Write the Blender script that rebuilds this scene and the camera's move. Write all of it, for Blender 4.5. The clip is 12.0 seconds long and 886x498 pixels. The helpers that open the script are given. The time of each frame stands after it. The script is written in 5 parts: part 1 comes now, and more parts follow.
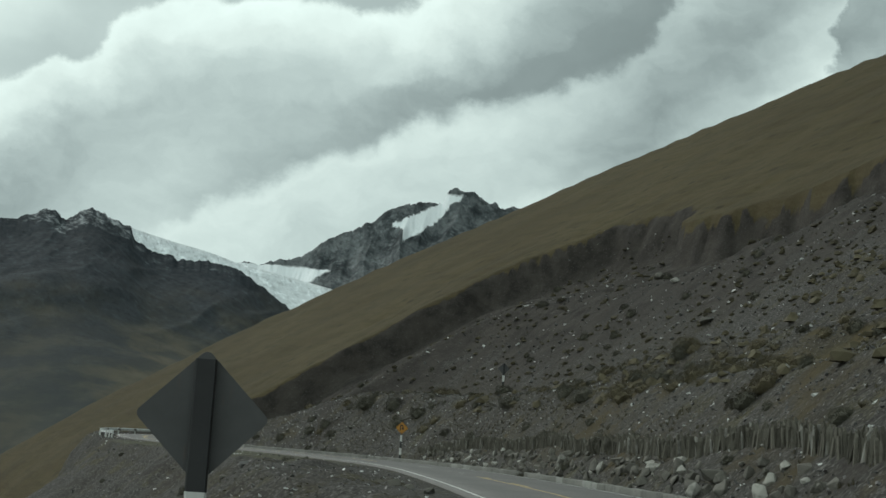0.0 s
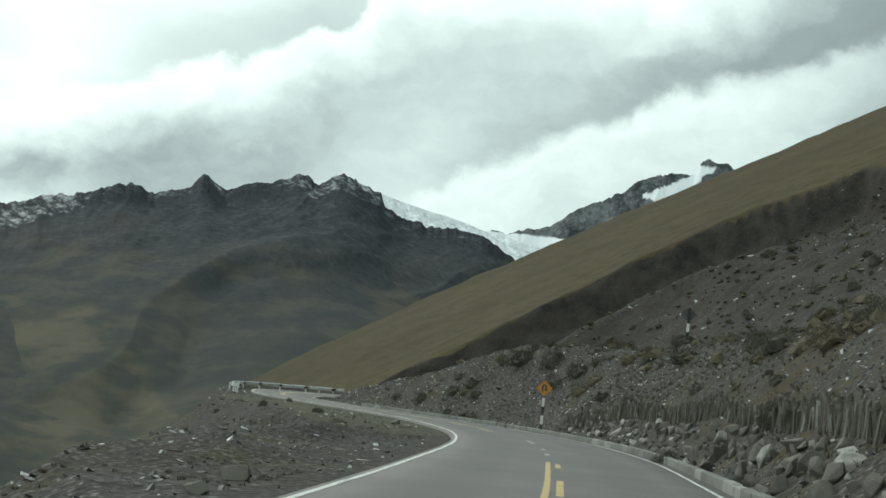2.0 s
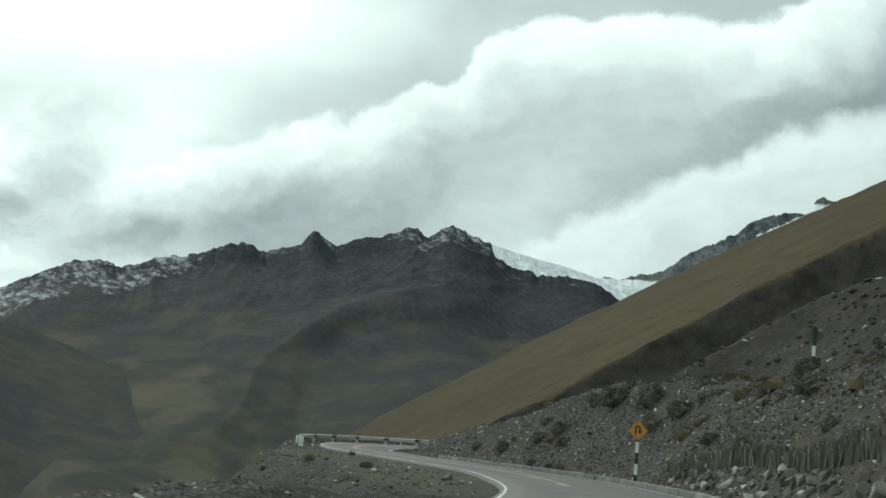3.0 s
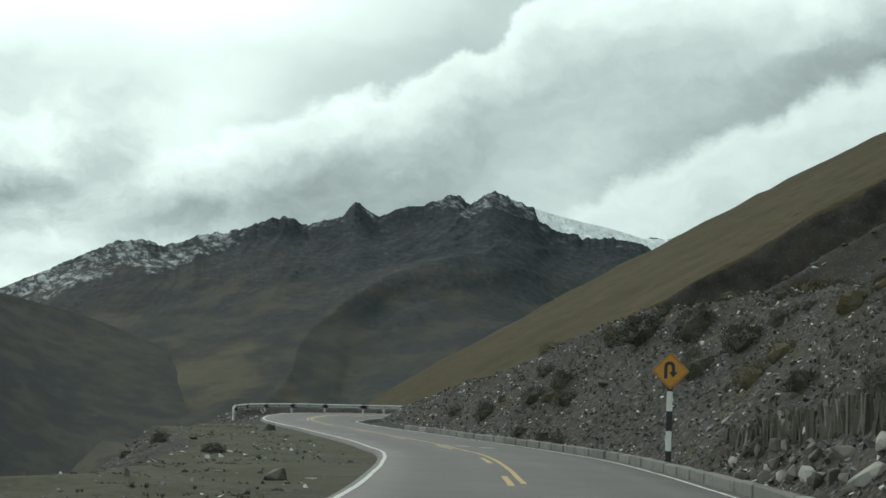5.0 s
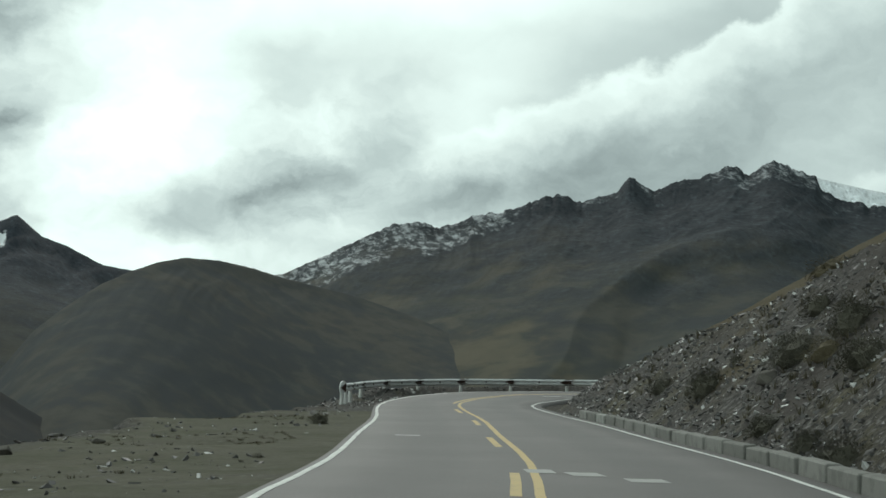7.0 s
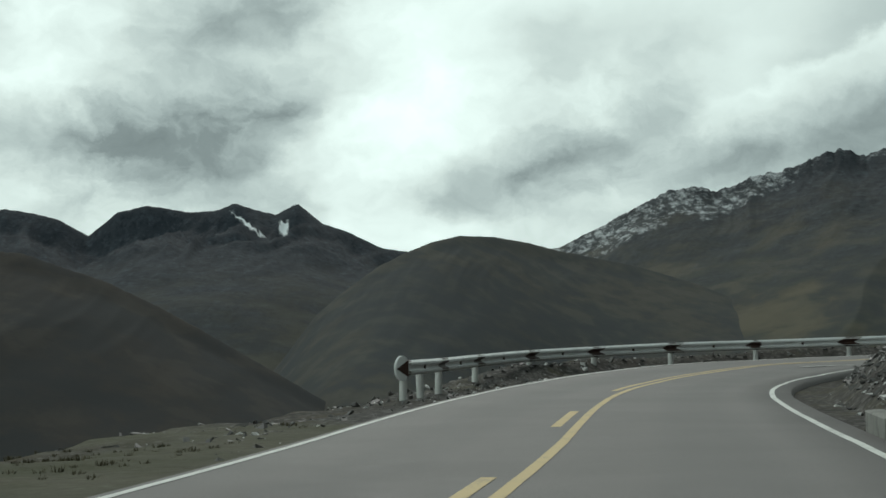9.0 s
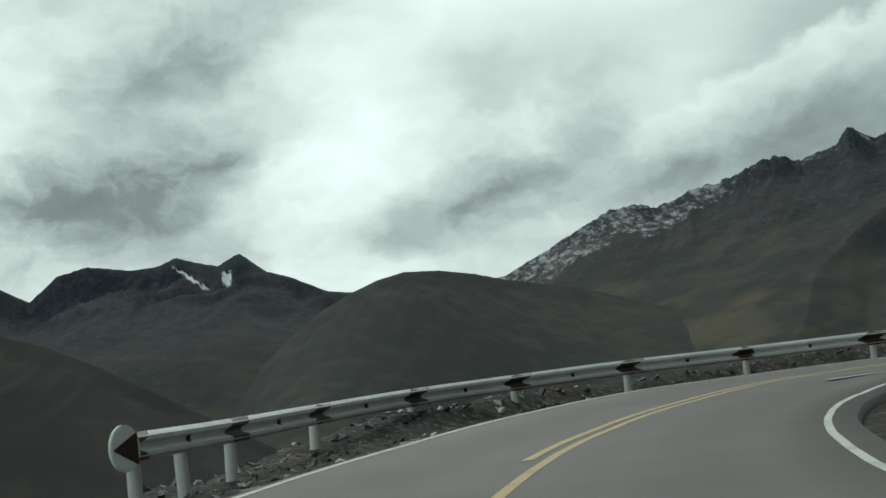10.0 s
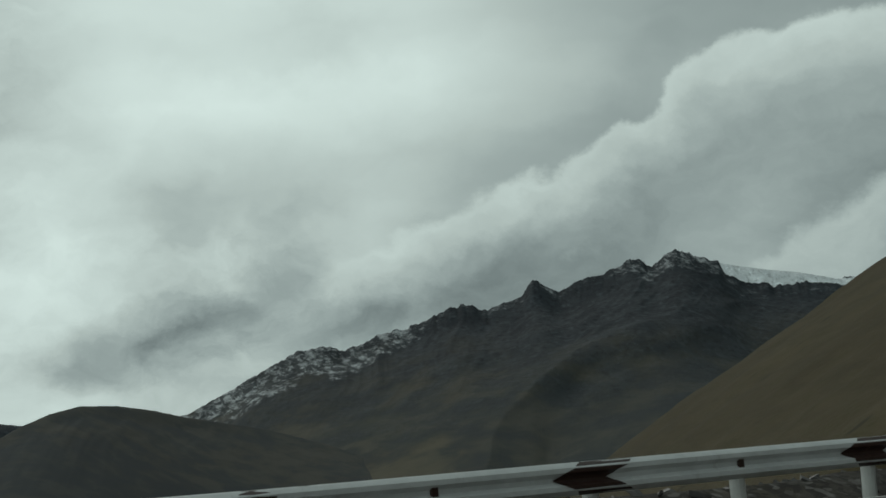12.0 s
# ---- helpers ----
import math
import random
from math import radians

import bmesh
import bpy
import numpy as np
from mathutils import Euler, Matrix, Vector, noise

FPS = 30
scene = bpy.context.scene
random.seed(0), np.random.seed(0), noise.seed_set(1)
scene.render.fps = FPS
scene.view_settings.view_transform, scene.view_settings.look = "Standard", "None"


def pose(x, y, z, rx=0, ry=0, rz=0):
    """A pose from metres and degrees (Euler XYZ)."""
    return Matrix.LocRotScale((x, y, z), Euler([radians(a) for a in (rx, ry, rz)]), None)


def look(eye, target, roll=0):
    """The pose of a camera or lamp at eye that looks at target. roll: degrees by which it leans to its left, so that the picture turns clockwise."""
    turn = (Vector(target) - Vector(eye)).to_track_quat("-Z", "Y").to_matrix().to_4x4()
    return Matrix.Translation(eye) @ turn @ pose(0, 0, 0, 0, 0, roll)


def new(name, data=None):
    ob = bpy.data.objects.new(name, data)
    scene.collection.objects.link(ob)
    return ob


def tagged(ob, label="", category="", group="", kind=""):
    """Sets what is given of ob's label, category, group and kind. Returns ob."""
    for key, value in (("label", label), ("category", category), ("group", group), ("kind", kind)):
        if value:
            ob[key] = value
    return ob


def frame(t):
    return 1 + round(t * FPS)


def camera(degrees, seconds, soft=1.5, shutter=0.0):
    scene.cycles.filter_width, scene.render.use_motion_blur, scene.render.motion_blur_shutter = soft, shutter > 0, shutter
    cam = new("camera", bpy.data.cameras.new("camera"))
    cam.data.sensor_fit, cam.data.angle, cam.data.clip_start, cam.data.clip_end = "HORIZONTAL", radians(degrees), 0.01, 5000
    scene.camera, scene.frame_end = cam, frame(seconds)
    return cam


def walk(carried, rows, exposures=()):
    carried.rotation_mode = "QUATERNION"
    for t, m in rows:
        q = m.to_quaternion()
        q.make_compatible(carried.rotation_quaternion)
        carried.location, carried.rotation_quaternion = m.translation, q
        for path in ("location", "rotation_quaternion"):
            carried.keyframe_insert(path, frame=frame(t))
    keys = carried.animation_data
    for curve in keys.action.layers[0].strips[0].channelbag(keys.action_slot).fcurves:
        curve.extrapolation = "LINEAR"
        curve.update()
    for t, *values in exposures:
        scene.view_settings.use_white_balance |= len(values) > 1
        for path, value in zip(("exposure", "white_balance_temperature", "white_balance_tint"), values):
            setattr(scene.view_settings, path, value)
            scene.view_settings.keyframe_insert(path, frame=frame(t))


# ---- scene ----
cam = camera(31.54, 12.0, soft=1.6)


def aim(x, y, z, yaw, pitch, roll):
    """Camera at a place, heading clockwise from north (y), in degrees."""
    a, e = radians(yaw), radians(pitch)
    way = Vector((math.sin(a) * math.cos(e), math.cos(a) * math.cos(e), math.sin(e)))
    return look((x, y, z), Vector((x, y, z)) + way * 50, roll)


PATH = [
    (0.0, aim(-51.11, -109.31, 1.70, 28.10, 7.04, 3.92)),
    (0.5, aim(-45.54, -103.38, 1.70, 26.86, 6.42, 5.44)),
    (1.0, aim(-40.56, -97.35, 1.72, 23.20, 6.02, 6.72)),
    (1.5, aim(-35.92, -91.13, 1.75, 21.07, 5.46, 6.57)),
    (2.0, aim(-31.78, -84.50, 1.78, 19.02, 5.21, 6.09)),
    (2.5, aim(-27.91, -77.47, 1.80, 16.86, 6.60, 5.43)),
    (3.0, aim(-24.32, -70.12, 1.79, 14.75, 6.69, 4.54)),
    (3.5, aim(-20.95, -62.79, 1.77, 13.92, 6.37, 3.75)),
    (4.0, aim(-17.73, -55.42, 1.74, 13.78, 5.90, 3.11)),
    (4.5, aim(-14.61, -47.94, 1.71, 13.72, 5.51, 2.67)),
    (5.0, aim(-11.53, -40.32, 1.67, 13.14, 5.46, 2.48)),
    (5.5, aim(-8.42, -32.49, 1.64, 11.46, 5.99, 2.58)),
    (6.0, aim(-5.59, -24.55, 1.60, 9.79, 5.95, 1.96)),
    (6.5, aim(-3.30, -16.38, 1.52, 7.18, 4.82, 1.78)),
    (7.0, aim(-1.27, -8.11, 1.42, 3.02, 4.34, 1.62)),
    (7.5, aim(0.28, 0.27, 1.33, -0.15, 3.97, 1.49)),
    (8.0, aim(1.55, 7.81, 1.20, -3.21, 3.59, 1.11)),
    (8.5, aim(2.51, 14.90, 1.14, -5.70, 3.32, 0.34)),
    (9.0, aim(3.14, 21.93, 1.13, -7.15, 3.30, -0.97)),
    (9.5, aim(3.43, 29.28, 1.11, -7.09, 3.65, -2.94)),
    (10.0, aim(3.36, 37.33, 1.02, -5.07, 4.50, -5.71)),
    (10.5, aim(3.93, 42.45, 0.92, -4.87, 7.17, -7.45)),
    (11.0, aim(4.25, 49.62, 0.85, -1.13, 8.84, -7.38)),
    (11.5, aim(5.41, 55.51, 0.83, 3.44, 8.51, -8.17)),
    (12.0, aim(7.00, 60.66, 0.83, 6.64, 8.66, -4.40)),
]
walk(cam, PATH, exposures=[(0.0, -0.22), (0.5, 0.0), (1.0, 0.2), (1.5, 0.26), (2.0, 0.16), (2.5, 0.18), (3.0, 0.0), (5.0, -0.1), (6.0, -0.15), (7.0, -0.18), (7.5, -0.22), (7.7, -0.25), (9.3, -0.4), (10.0, -0.47), (10.5, -0.62), (11.0, -0.92), (11.5, -1.15), (12.0, -0.98)])

# ---------------------------------------------------------------- sky and sun
SUN_AZ, SUN_EL = -10.0, 34.0


class Nodes:
    """Small builder for node trees."""

    def __init__(self, tree):
        self.t = tree
        tree.nodes.clear()

    def add(self, kind):
        return self.t.nodes.new(kind)

    def put(self, socket, v):
        if v is None:
            return
        if isinstance(v, bpy.types.NodeSocket):
            self.t.links.new(v, socket)
        elif isinstance(v, (tuple, list)) and socket.type == "RGBA" and len(v) == 3:
            socket.default_value = (*v, 1)
        else:
            socket.default_value = v

    def math(self, op, a, b=None, c=None, clamp=False):
        n = self.add("ShaderNodeMath")
        n.operation, n.use_clamp = op, clamp
        for s, v in zip(n.inputs, (a, b, c)):
            self.put(s, v)
        return n.outputs[0]

    def step(self, v, lo, hi, a=0.0, b=1.0):
        n = self.add("ShaderNodeMapRange")
        n.interpolation_type = "SMOOTHSTEP"
        for s, w in zip(n.inputs, (v, lo, hi, a, b)):
            self.put(s, w)
        return n.outputs[0]

    def line(self, v, lo, hi, a=0.0, b=1.0):
        n = self.add("ShaderNodeMapRange")
        for s, w in zip(n.inputs, (v, lo, hi, a, b)):
            self.put(s, w)
        return n.outputs[0]

    def mix(self, f, a, b, blend="MIX"):
        n = self.add("ShaderNodeMix")
        n.data_type, n.blend_type = "RGBA", blend
        self.put(n.inputs[0], f)
        self.put(n.inputs[6], a)
        self.put(n.inputs[7], b)
        return n.outputs[2]

    def noise(self, vec, scale, detail=4.0, rough=0.55, warp=0.0):
        n = self.add("ShaderNodeTexNoise")
        self.put(n.inputs["Vector"], vec)
        self.put(n.inputs["Scale"], scale)
        self.put(n.inputs["Detail"], detail)
        self.put(n.inputs["Roughness"], rough)
        self.put(n.inputs["Distortion"], warp)
        return n.outputs["Fac"]

    def voronoi(self, vec, scale, feature="F1"):
        n = self.add("ShaderNodeTexVoronoi")
        n.feature = feature
        self.put(n.inputs["Vector"], vec)
        self.put(n.inputs["Scale"], scale)
        return n

    def xyz(self, x=0.0, y=0.0, z=0.0):
        n = self.add("ShaderNodeCombineXYZ")
        for s, v in zip(n.inputs, (x, y, z)):
            self.put(s, v)
        return n.outputs[0]


def build_world():
    world = bpy.data.worlds.new("overcast_sky")
    world.use_nodes = True
    scene.world = world
    n = Nodes(world.node_tree)
    sky = n.add("ShaderNodeTexSky")
    sky.sky_type, sky.sun_disc, sky.altitude = "NISHITA", False, 4200
    sky.sun_elevation, sky.sun_rotation = radians(SUN_EL), radians(SUN_AZ)
    clear = n.mix(1.0, sky.outputs[0], (0.1, 0.1, 0.1), "MULTIPLY")
    way = n.add("ShaderNodeTexCoord").outputs["Generated"]
    sep = n.add("ShaderNodeSeparateXYZ")
    n.put(sep.inputs[0], way)
    x, y, z = sep.outputs
    az0 = n.math("MULTIPLY", n.math("ARCTAN2", x, y), 57.2958)
    el0 = n.math("MULTIPLY", n.math("ARCSINE", z), 57.2958)

    def plus(*terms):
        out = terms[0]
        for t in terms[1:]:
            out = n.math("ADD", out, t)
        return out

    def times(a, b):
        return n.math("MULTIPLY", a, b)

    def less(a, b):
        return n.math("SUBTRACT", a, b)

    def curve(v, points, lo, hi, top):
        """Looks a value up between points of (v, height), by a ramp."""
        ramp = n.add("ShaderNodeValToRGB")
        n.put(ramp.inputs[0], n.line(v, lo, hi))
        for k, (a, h) in enumerate(points):
            at = (a - lo) / (hi - lo)
            stop = ramp.color_ramp.elements[0] if k == 0 else ramp.color_ramp.elements.new(at)
            stop.position, stop.color = at, (h / top, h / top, h / top, 1)
        last = ramp.color_ramp.elements[-1]
        if len(ramp.color_ramp.elements) > len(points):
            last.position, last.color = 1.0, (points[-1][1] / top,) * 3 + (1,)
        return times(ramp.outputs[0], top)

    # the cloud edges curl and billow: places are bent by a broad and a fine noise
    def swirl(scale, detail, rough, seed, stretch=1.5):
        t = n.add("ShaderNodeTexNoise")
        n.put(t.inputs["Vector"], n.xyz(times(az0, scale), times(el0, scale * stretch), seed))
        n.put(t.inputs["Scale"], 1.0)
        n.put(t.inputs["Detail"], detail)
        n.put(t.inputs["Roughness"], rough)
        s = n.add("ShaderNodeSeparateColor")
        n.put(s.inputs[0], t.outputs["Color"])
        return less(s.outputs[0], 0.5), less(s.outputs[1], 0.5)

    bx, by = swirl(0.22, 2.0, 0.5, 4.2)
    fx, fy = swirl(0.62, 6.0, 0.60, 8.7, 1.2)
    az = plus(az0, times(bx, 3.4), times(fx, 2.0))
    el = plus(el0, times(by, 1.5), times(fy, 1.5))
    # bands climb to the east: soft streaks along them
    along = plus(times(az, 0.92), times(el, 0.38))
    across = less(times(el, 0.92), times(az, 0.38))
    band = n.noise(n.xyz(times(along, 0.085), times(across, 0.34), 1.3), 1.0, 4.0, 0.52)
    puff = n.noise(n.xyz(times(az, 0.24), times(el, 0.36), 6.1), 1.0, 5.0, 0.55)
    fine = n.noise(n.xyz(times(az, 0.6), times(el, 0.9), 2.9), 1.0, 5.0, 0.6)

    def shaped(f, gain):
        return times(less(f, 0.5), gain)

    # the smooth high sheet, bright towards the hidden sun in the west
    veil = n.noise(n.xyz(times(az, 0.045), times(el, 0.22), 3.3), 1.0, 3.0, 0.5)
    sheet = plus(n.step(az0, 24.0, 2.0, 0.66, 1.05), shaped(veil, 0.75), shaped(puff, 0.10))
    sheet = plus(sheet, times(n.step(el0, 11.0, 16.0), n.step(az0, 16.0, 4.0, 0.0, 0.42)))

    def bank(crest, profile, wisp, soft):
        """A bank of cloud: its mask, and its light by the depth below its crest."""
        depth = less(curve(az, crest, -26.0, 42.0, 24.0), el)
        mask = n.step(depth, -0.06, soft)
        light = plus(curve(depth, profile, -1.0, 11.0, 1.4), shaped(band, wisp), shaped(puff, 0.20), shaped(fine, 0.24))
        return mask, light, depth

    # the western clouds are broken, with shining gaps
    west = plus(1.08, shaped(puff, 0.95), shaped(band, 0.45), shaped(fine, 0.18))
    # the long crest, lit along its upper edge and grey beneath
    a_mask, a_light, a_depth = bank([(-26, 7.0), (-4, 7.4), (2, 8.4), (6, 9.8), (9, 10.9), (11.4, 11.3), (12.5, 11.9), (13.7, 12.6), (15, 13.5), (16, 14.5), (17.4, 15.3), (21.6, 15.7), (26, 15.9), (42, 16.2)],
                                    [(-1, 1.16), (0.3, 1.16), (1.2, 1.06), (2.2, 0.88), (3.2, 0.71), (4.6, 0.66), (6.0, 0.73), (8.0, 0.80), (11, 0.80)], 0.42, 0.5)
    b_mask, b_light, b_depth = bank([(-26, 1), (14, 5.0), (18, 7.4), (19.3, 8.5), (21.6, 9.6), (23.2, 10.4), (25, 11.0), (26.8, 12.3), (28.9, 12.9), (32, 13.6), (35, 15.0), (42, 19.0)],
                                    [(-1, 0.98), (0.4, 0.98), (1.5, 0.93), (2.6, 0.84), (4.0, 0.80), (11, 0.84)], 0.26, 1.0)
    a_light = less(a_light, times(times(n.step(az0, 17.0, 9.0, 0.0, 0.17), n.step(a_depth, 1.0, 2.6)), n.step(a_depth, 7.0, 4.2)))
    sheet = less(sheet, times(times(n.step(az0, 3.0, 8.0, 0.0, 0.17), n.step(az0, 17.0, 13.0)), n.step(a_depth, -3.2, -0.4)))
    shade = n.step(b_depth, -2.2, -0.1, 0.0, 0.20)
    v = plus(sheet, times(a_mask, less(a_light, sheet)))
    eastern = n.step(az0, -2.0, 7.0)
    v = plus(west, times(eastern, less(v, west)))
    over = times(n.step(el0, 9.0, 11.5), n.step(az0, -1.0, 5.0, 1.0, 0.0))
    v = plus(v, times(times(over, n.step(az0, -10.0, -4.0)), less(sheet, v)))
    v = less(v, times(times(shade, n.step(az0, 17.0, 21.0)), less(1.0, b_mask)))
    v = plus(v, times(b_mask, less(b_light, v)))
    v = less(v, times(n.step(az0, 28.0, 36.0, 0.0, 0.34), n.step(el0, 8.0, 11.0)))

    def blob(az1, el1, ra, re, tilt=0.0):
        c, s = math.cos(radians(tilt)), math.sin(radians(tilt))
        da, de = less(az, az1), less(el, el1)
        u = plus(times(da, c / ra), times(de, s / ra))
        w = less(times(de, c / re), times(da, s / re))
        r = n.math("SQRT", plus(times(u, u), times(w, w)))
        return n.step(plus(r, shaped(fine, 0.6)), 0.0, 1.6, 1.0, 0.0)

    for spot, amount in (((-9.0, 7.2, 4.0, 3.4, 60), 0.30), ((-6.5, 10.5, 4.5, 2.2, 20), 0.22), ((-20.0, 11.0, 3.0, 3.0), 0.15), ((0.5, 13.6, 6.0, 1.6, 8), 0.18), ((4.0, 10.0, 5.0, 1.2, 25), 0.16),
                         ((-5.0, 5.8, 3.6, 1.5, 12), -0.47), ((-0.8, 7.3, 3.6, 1.4, 22), -0.42), ((2.6, 6.3, 3.2, 0.9, 15), -0.34), ((-3.2, 10.3, 1.9, 1.9, 60), -0.22), ((-15.0, 10.8, 5.6, 2.3, 42), -0.50),
                         ((-15.6, 6.6, 4.6, 2.2), -0.50), ((-21.6, 7.3, 3.0, 1.4), -0.46), ((-12.4, 8.8, 2.8, 1.2, 30), -0.34), ((0.6, 9.6, 2.2, 1.2, 20), -0.24), ((8.6, 7.6, 4.0, 1.0, 16), -0.16)):
        v = plus(v, times(blob(*spot), amount))
    v = plus(0.30, n.math("MAXIMUM", less(v, 0.30), times(n.math("MAXIMUM", v, 0.0), 0.22)))
    lit = n.mix(n.line(v, 0.35, 1.0), (0.79, 1.0, 0.985), (0.835, 1.0, 0.945))
    grey = n.xyz(v, v, v)
    lit = n.mix(1.0, lit, grey, "MULTIPLY")
    cover = n.step(n.noise(n.xyz(times(az0, 0.07), times(el0, 0.1), 3.0), 1.0, 3.0), 0.05, 0.2, 0.85, 0.99)
    out = n.add("ShaderNodeBackground")
    n.put(out.inputs[0], n.mix(cover, clear, lit))
    n.put(out.inputs[1], 1.0)
    n.put(n.add("ShaderNodeOutputWorld").inputs[0], out.outputs[0])


build_world()
sun = new("sun", bpy.data.lights.new("sun", "SUN"))
sun.data.energy, sun.data.angle, sun.data.color = 0.9, radians(14), (1.0, 0.96, 0.9)
sun.matrix_world = look((-100 * math.sin(radians(-SUN_AZ)), 100, 100 * math.tan(radians(SUN_EL))), (0, 0, 0))


# ---------------------------------------------------------------- materials
def material(name, make, rough=0.9, spec=0.25, bump=0.0, metal=0.0):
    """make(n) gives the colour, and a height for the bump, from a node builder."""
    m = bpy.data.materials.new(name)
    m.use_nodes = True
    n = Nodes(m.node_tree)
    shader = n.add("ShaderNodeBsdfPrincipled")
    made = make(n)
    colour, height = made[0], made[1]
    n.put(shader.inputs["Base Color"], colour)
    n.put(shader.inputs["Roughness"], made[2] if len(made) > 2 else rough)
    n.put(shader.inputs["Specular IOR Level"], spec)
    n.put(shader.inputs["Metallic"], metal)
    if height is not None:
        b = n.add("ShaderNodeBump")
        n.put(b.inputs["Strength"], 0.9)
        n.put(b.inputs["Distance"], bump)
        n.put(b.inputs["Height"], height)
        n.put(shader.inputs["Normal"], b.outputs[0])
    n.put(n.add("ShaderNodeOutputMaterial").inputs[0], shader.outputs[0])
    return m


def place(n):
    return n.add("ShaderNodeNewGeometry").outputs["Position"]


def attr(n, name):
    a = n.add("ShaderNodeAttribute")
    a.attribute_name = name
    return a.outputs["Fac"]


def scaled(n, v, x, y, z):
    m = n.add("ShaderNodeMapping")
    n.put(m.inputs["Vector"], v)
    m.inputs["Scale"].default_value = (x, y, z)
    return m.outputs[0]


def make_ground(n):
    p = place(n)
    n1, n2, n3 = n.noise(p, 0.035, 4), n.noise(p, 0.35, 5, 0.6), n.noise(p, 4.0, 5, 0.65)
    tuft = n.voronoi(p, 1.6).outputs["Distance"]
    grass = n.mix(n.step(n1, 0.35, 0.65), (0.056, 0.042, 0.022), (0.077, 0.060, 0.032))
    grass = n.mix(n.step(n2, 0.45, 0.7, 0.0, 0.65), grass, (0.052, 0.044, 0.018))
    grass = n.mix(n.step(n3, 0.3, 0.75, 0.0, 0.5), grass, (0.091, 0.077, 0.046))
    steps = n.noise(scaled(n, p, 0.10, 0.10, 1.1), 1.0, 6, 0.62, 0.3)
    grass = n.mix(n.step(steps, 0.46, 0.62, 0.0, 0.32), grass, (0.040, 0.032, 0.017))
    grass = n.mix(n.step(n.noise(p, 0.11, 6, 0.66), 0.48, 0.66, 0.0, 0.45), grass, (0.050, 0.042, 0.026))
    spots = n.voronoi(p, 0.22)
    grass = n.mix(n.math("MULTIPLY", n.step(spots.outputs["Distance"], 0.10, 0.22, 0.75, 0.0), n.step(n1, 0.42, 0.58)), grass, (0.030, 0.026, 0.016))
    soil = n.mix(n.step(n2, 0.3, 0.7), (0.027, 0.0235, 0.0215), (0.056, 0.049, 0.0435))
    soil = n.mix(n.step(n.noise(p, 0.16, 5, 0.62), 0.50, 0.64, 0.0, 0.55), soil, (0.048, 0.041, 0.036))
    soil = n.mix(n.step(n3, 0.55, 0.75, 0.0, 0.5), soil, (0.16, 0.15, 0.14))
    pebble = n.voronoi(p, 5.5)
    grit = n.mix(n.step(n3, 0.35, 0.7), (0.040, 0.0365, 0.034), (0.090, 0.083, 0.0765))
    grit = n.mix(n.step(n2, 0.5, 0.68, 0.0, 0.8), grit, (0.077, 0.067, 0.036))
    light = n.add("ShaderNodeSeparateColor")
    n.put(light.inputs[0], pebble.outputs["Color"])
    grit = n.mix(n.math("MULTIPLY", n.step(light.outputs[0], 0.84, 0.9), n.step(pebble.outputs["Distance"], 0.0, 0.5, 1.0, 0.0)),
                 grit, (0.27, 0.265, 0.26))
    edge = n.math("SUBTRACT", n2, 0.5)
    scree = n.step(n.math("ADD", attr(n, "scree"), n.math("MULTIPLY", edge, 1.1)), 0.35, 0.65)
    bare = n.step(n.math("ADD", attr(n, "bare"), n.math("MULTIPLY", edge, 0.8)), 0.4, 0.6)
    grit = n.mix(n.step(n.noise(p, 0.09, 5, 0.6), 0.46, 0.60, 0.0, 0.6), grit, (0.044, 0.037, 0.029))
    c = n.mix(bare, n.mix(scree, grass, grit), soil)
    # small broken stone over all the bare ground
    rubble = n.add("ShaderNodeSeparateColor")
    n.put(rubble.inputs[0], n.voronoi(p, 11.0).outputs["Color"])
    stony = n.math("MULTIPLY", scree, n.line(bare, 0.0, 1.0, 1.0, 0.25))
    c = n.mix(n.math("MULTIPLY", stony, n.step(rubble.outputs[1], 0.30, 0.42, 0.55, 0.0)), c, (0.022, 0.0205, 0.0195))
    c = n.mix(n.math("MULTIPLY", stony, n.step(rubble.outputs[1], 0.78, 0.96, 0.0, 0.65)), c, (0.150, 0.143, 0.135))
    dust = n.mix(n.step(n2, 0.35, 0.65), (0.112, 0.104, 0.076), (0.082, 0.081, 0.054))
    dust = n.mix(n.step(n3, 0.46, 0.66, 0.0, 0.5), dust, (0.066, 0.062, 0.046))
    dust = n.mix(n.step(n.noise(p, 0.8, 5, 0.6), 0.52, 0.64, 0.0, 0.6), dust, (0.068, 0.069, 0.040))
    c = n.mix(n.step(n.math("ADD", attr(n, "dust"), edge), 0.3, 0.7, 0.0, 0.85), c, dust)
    h = n.math("ADD", n.math("MULTIPLY", n3, 0.5), n.math("ADD", n.math("MULTIPLY", tuft, -0.35), n2))
    return c, h


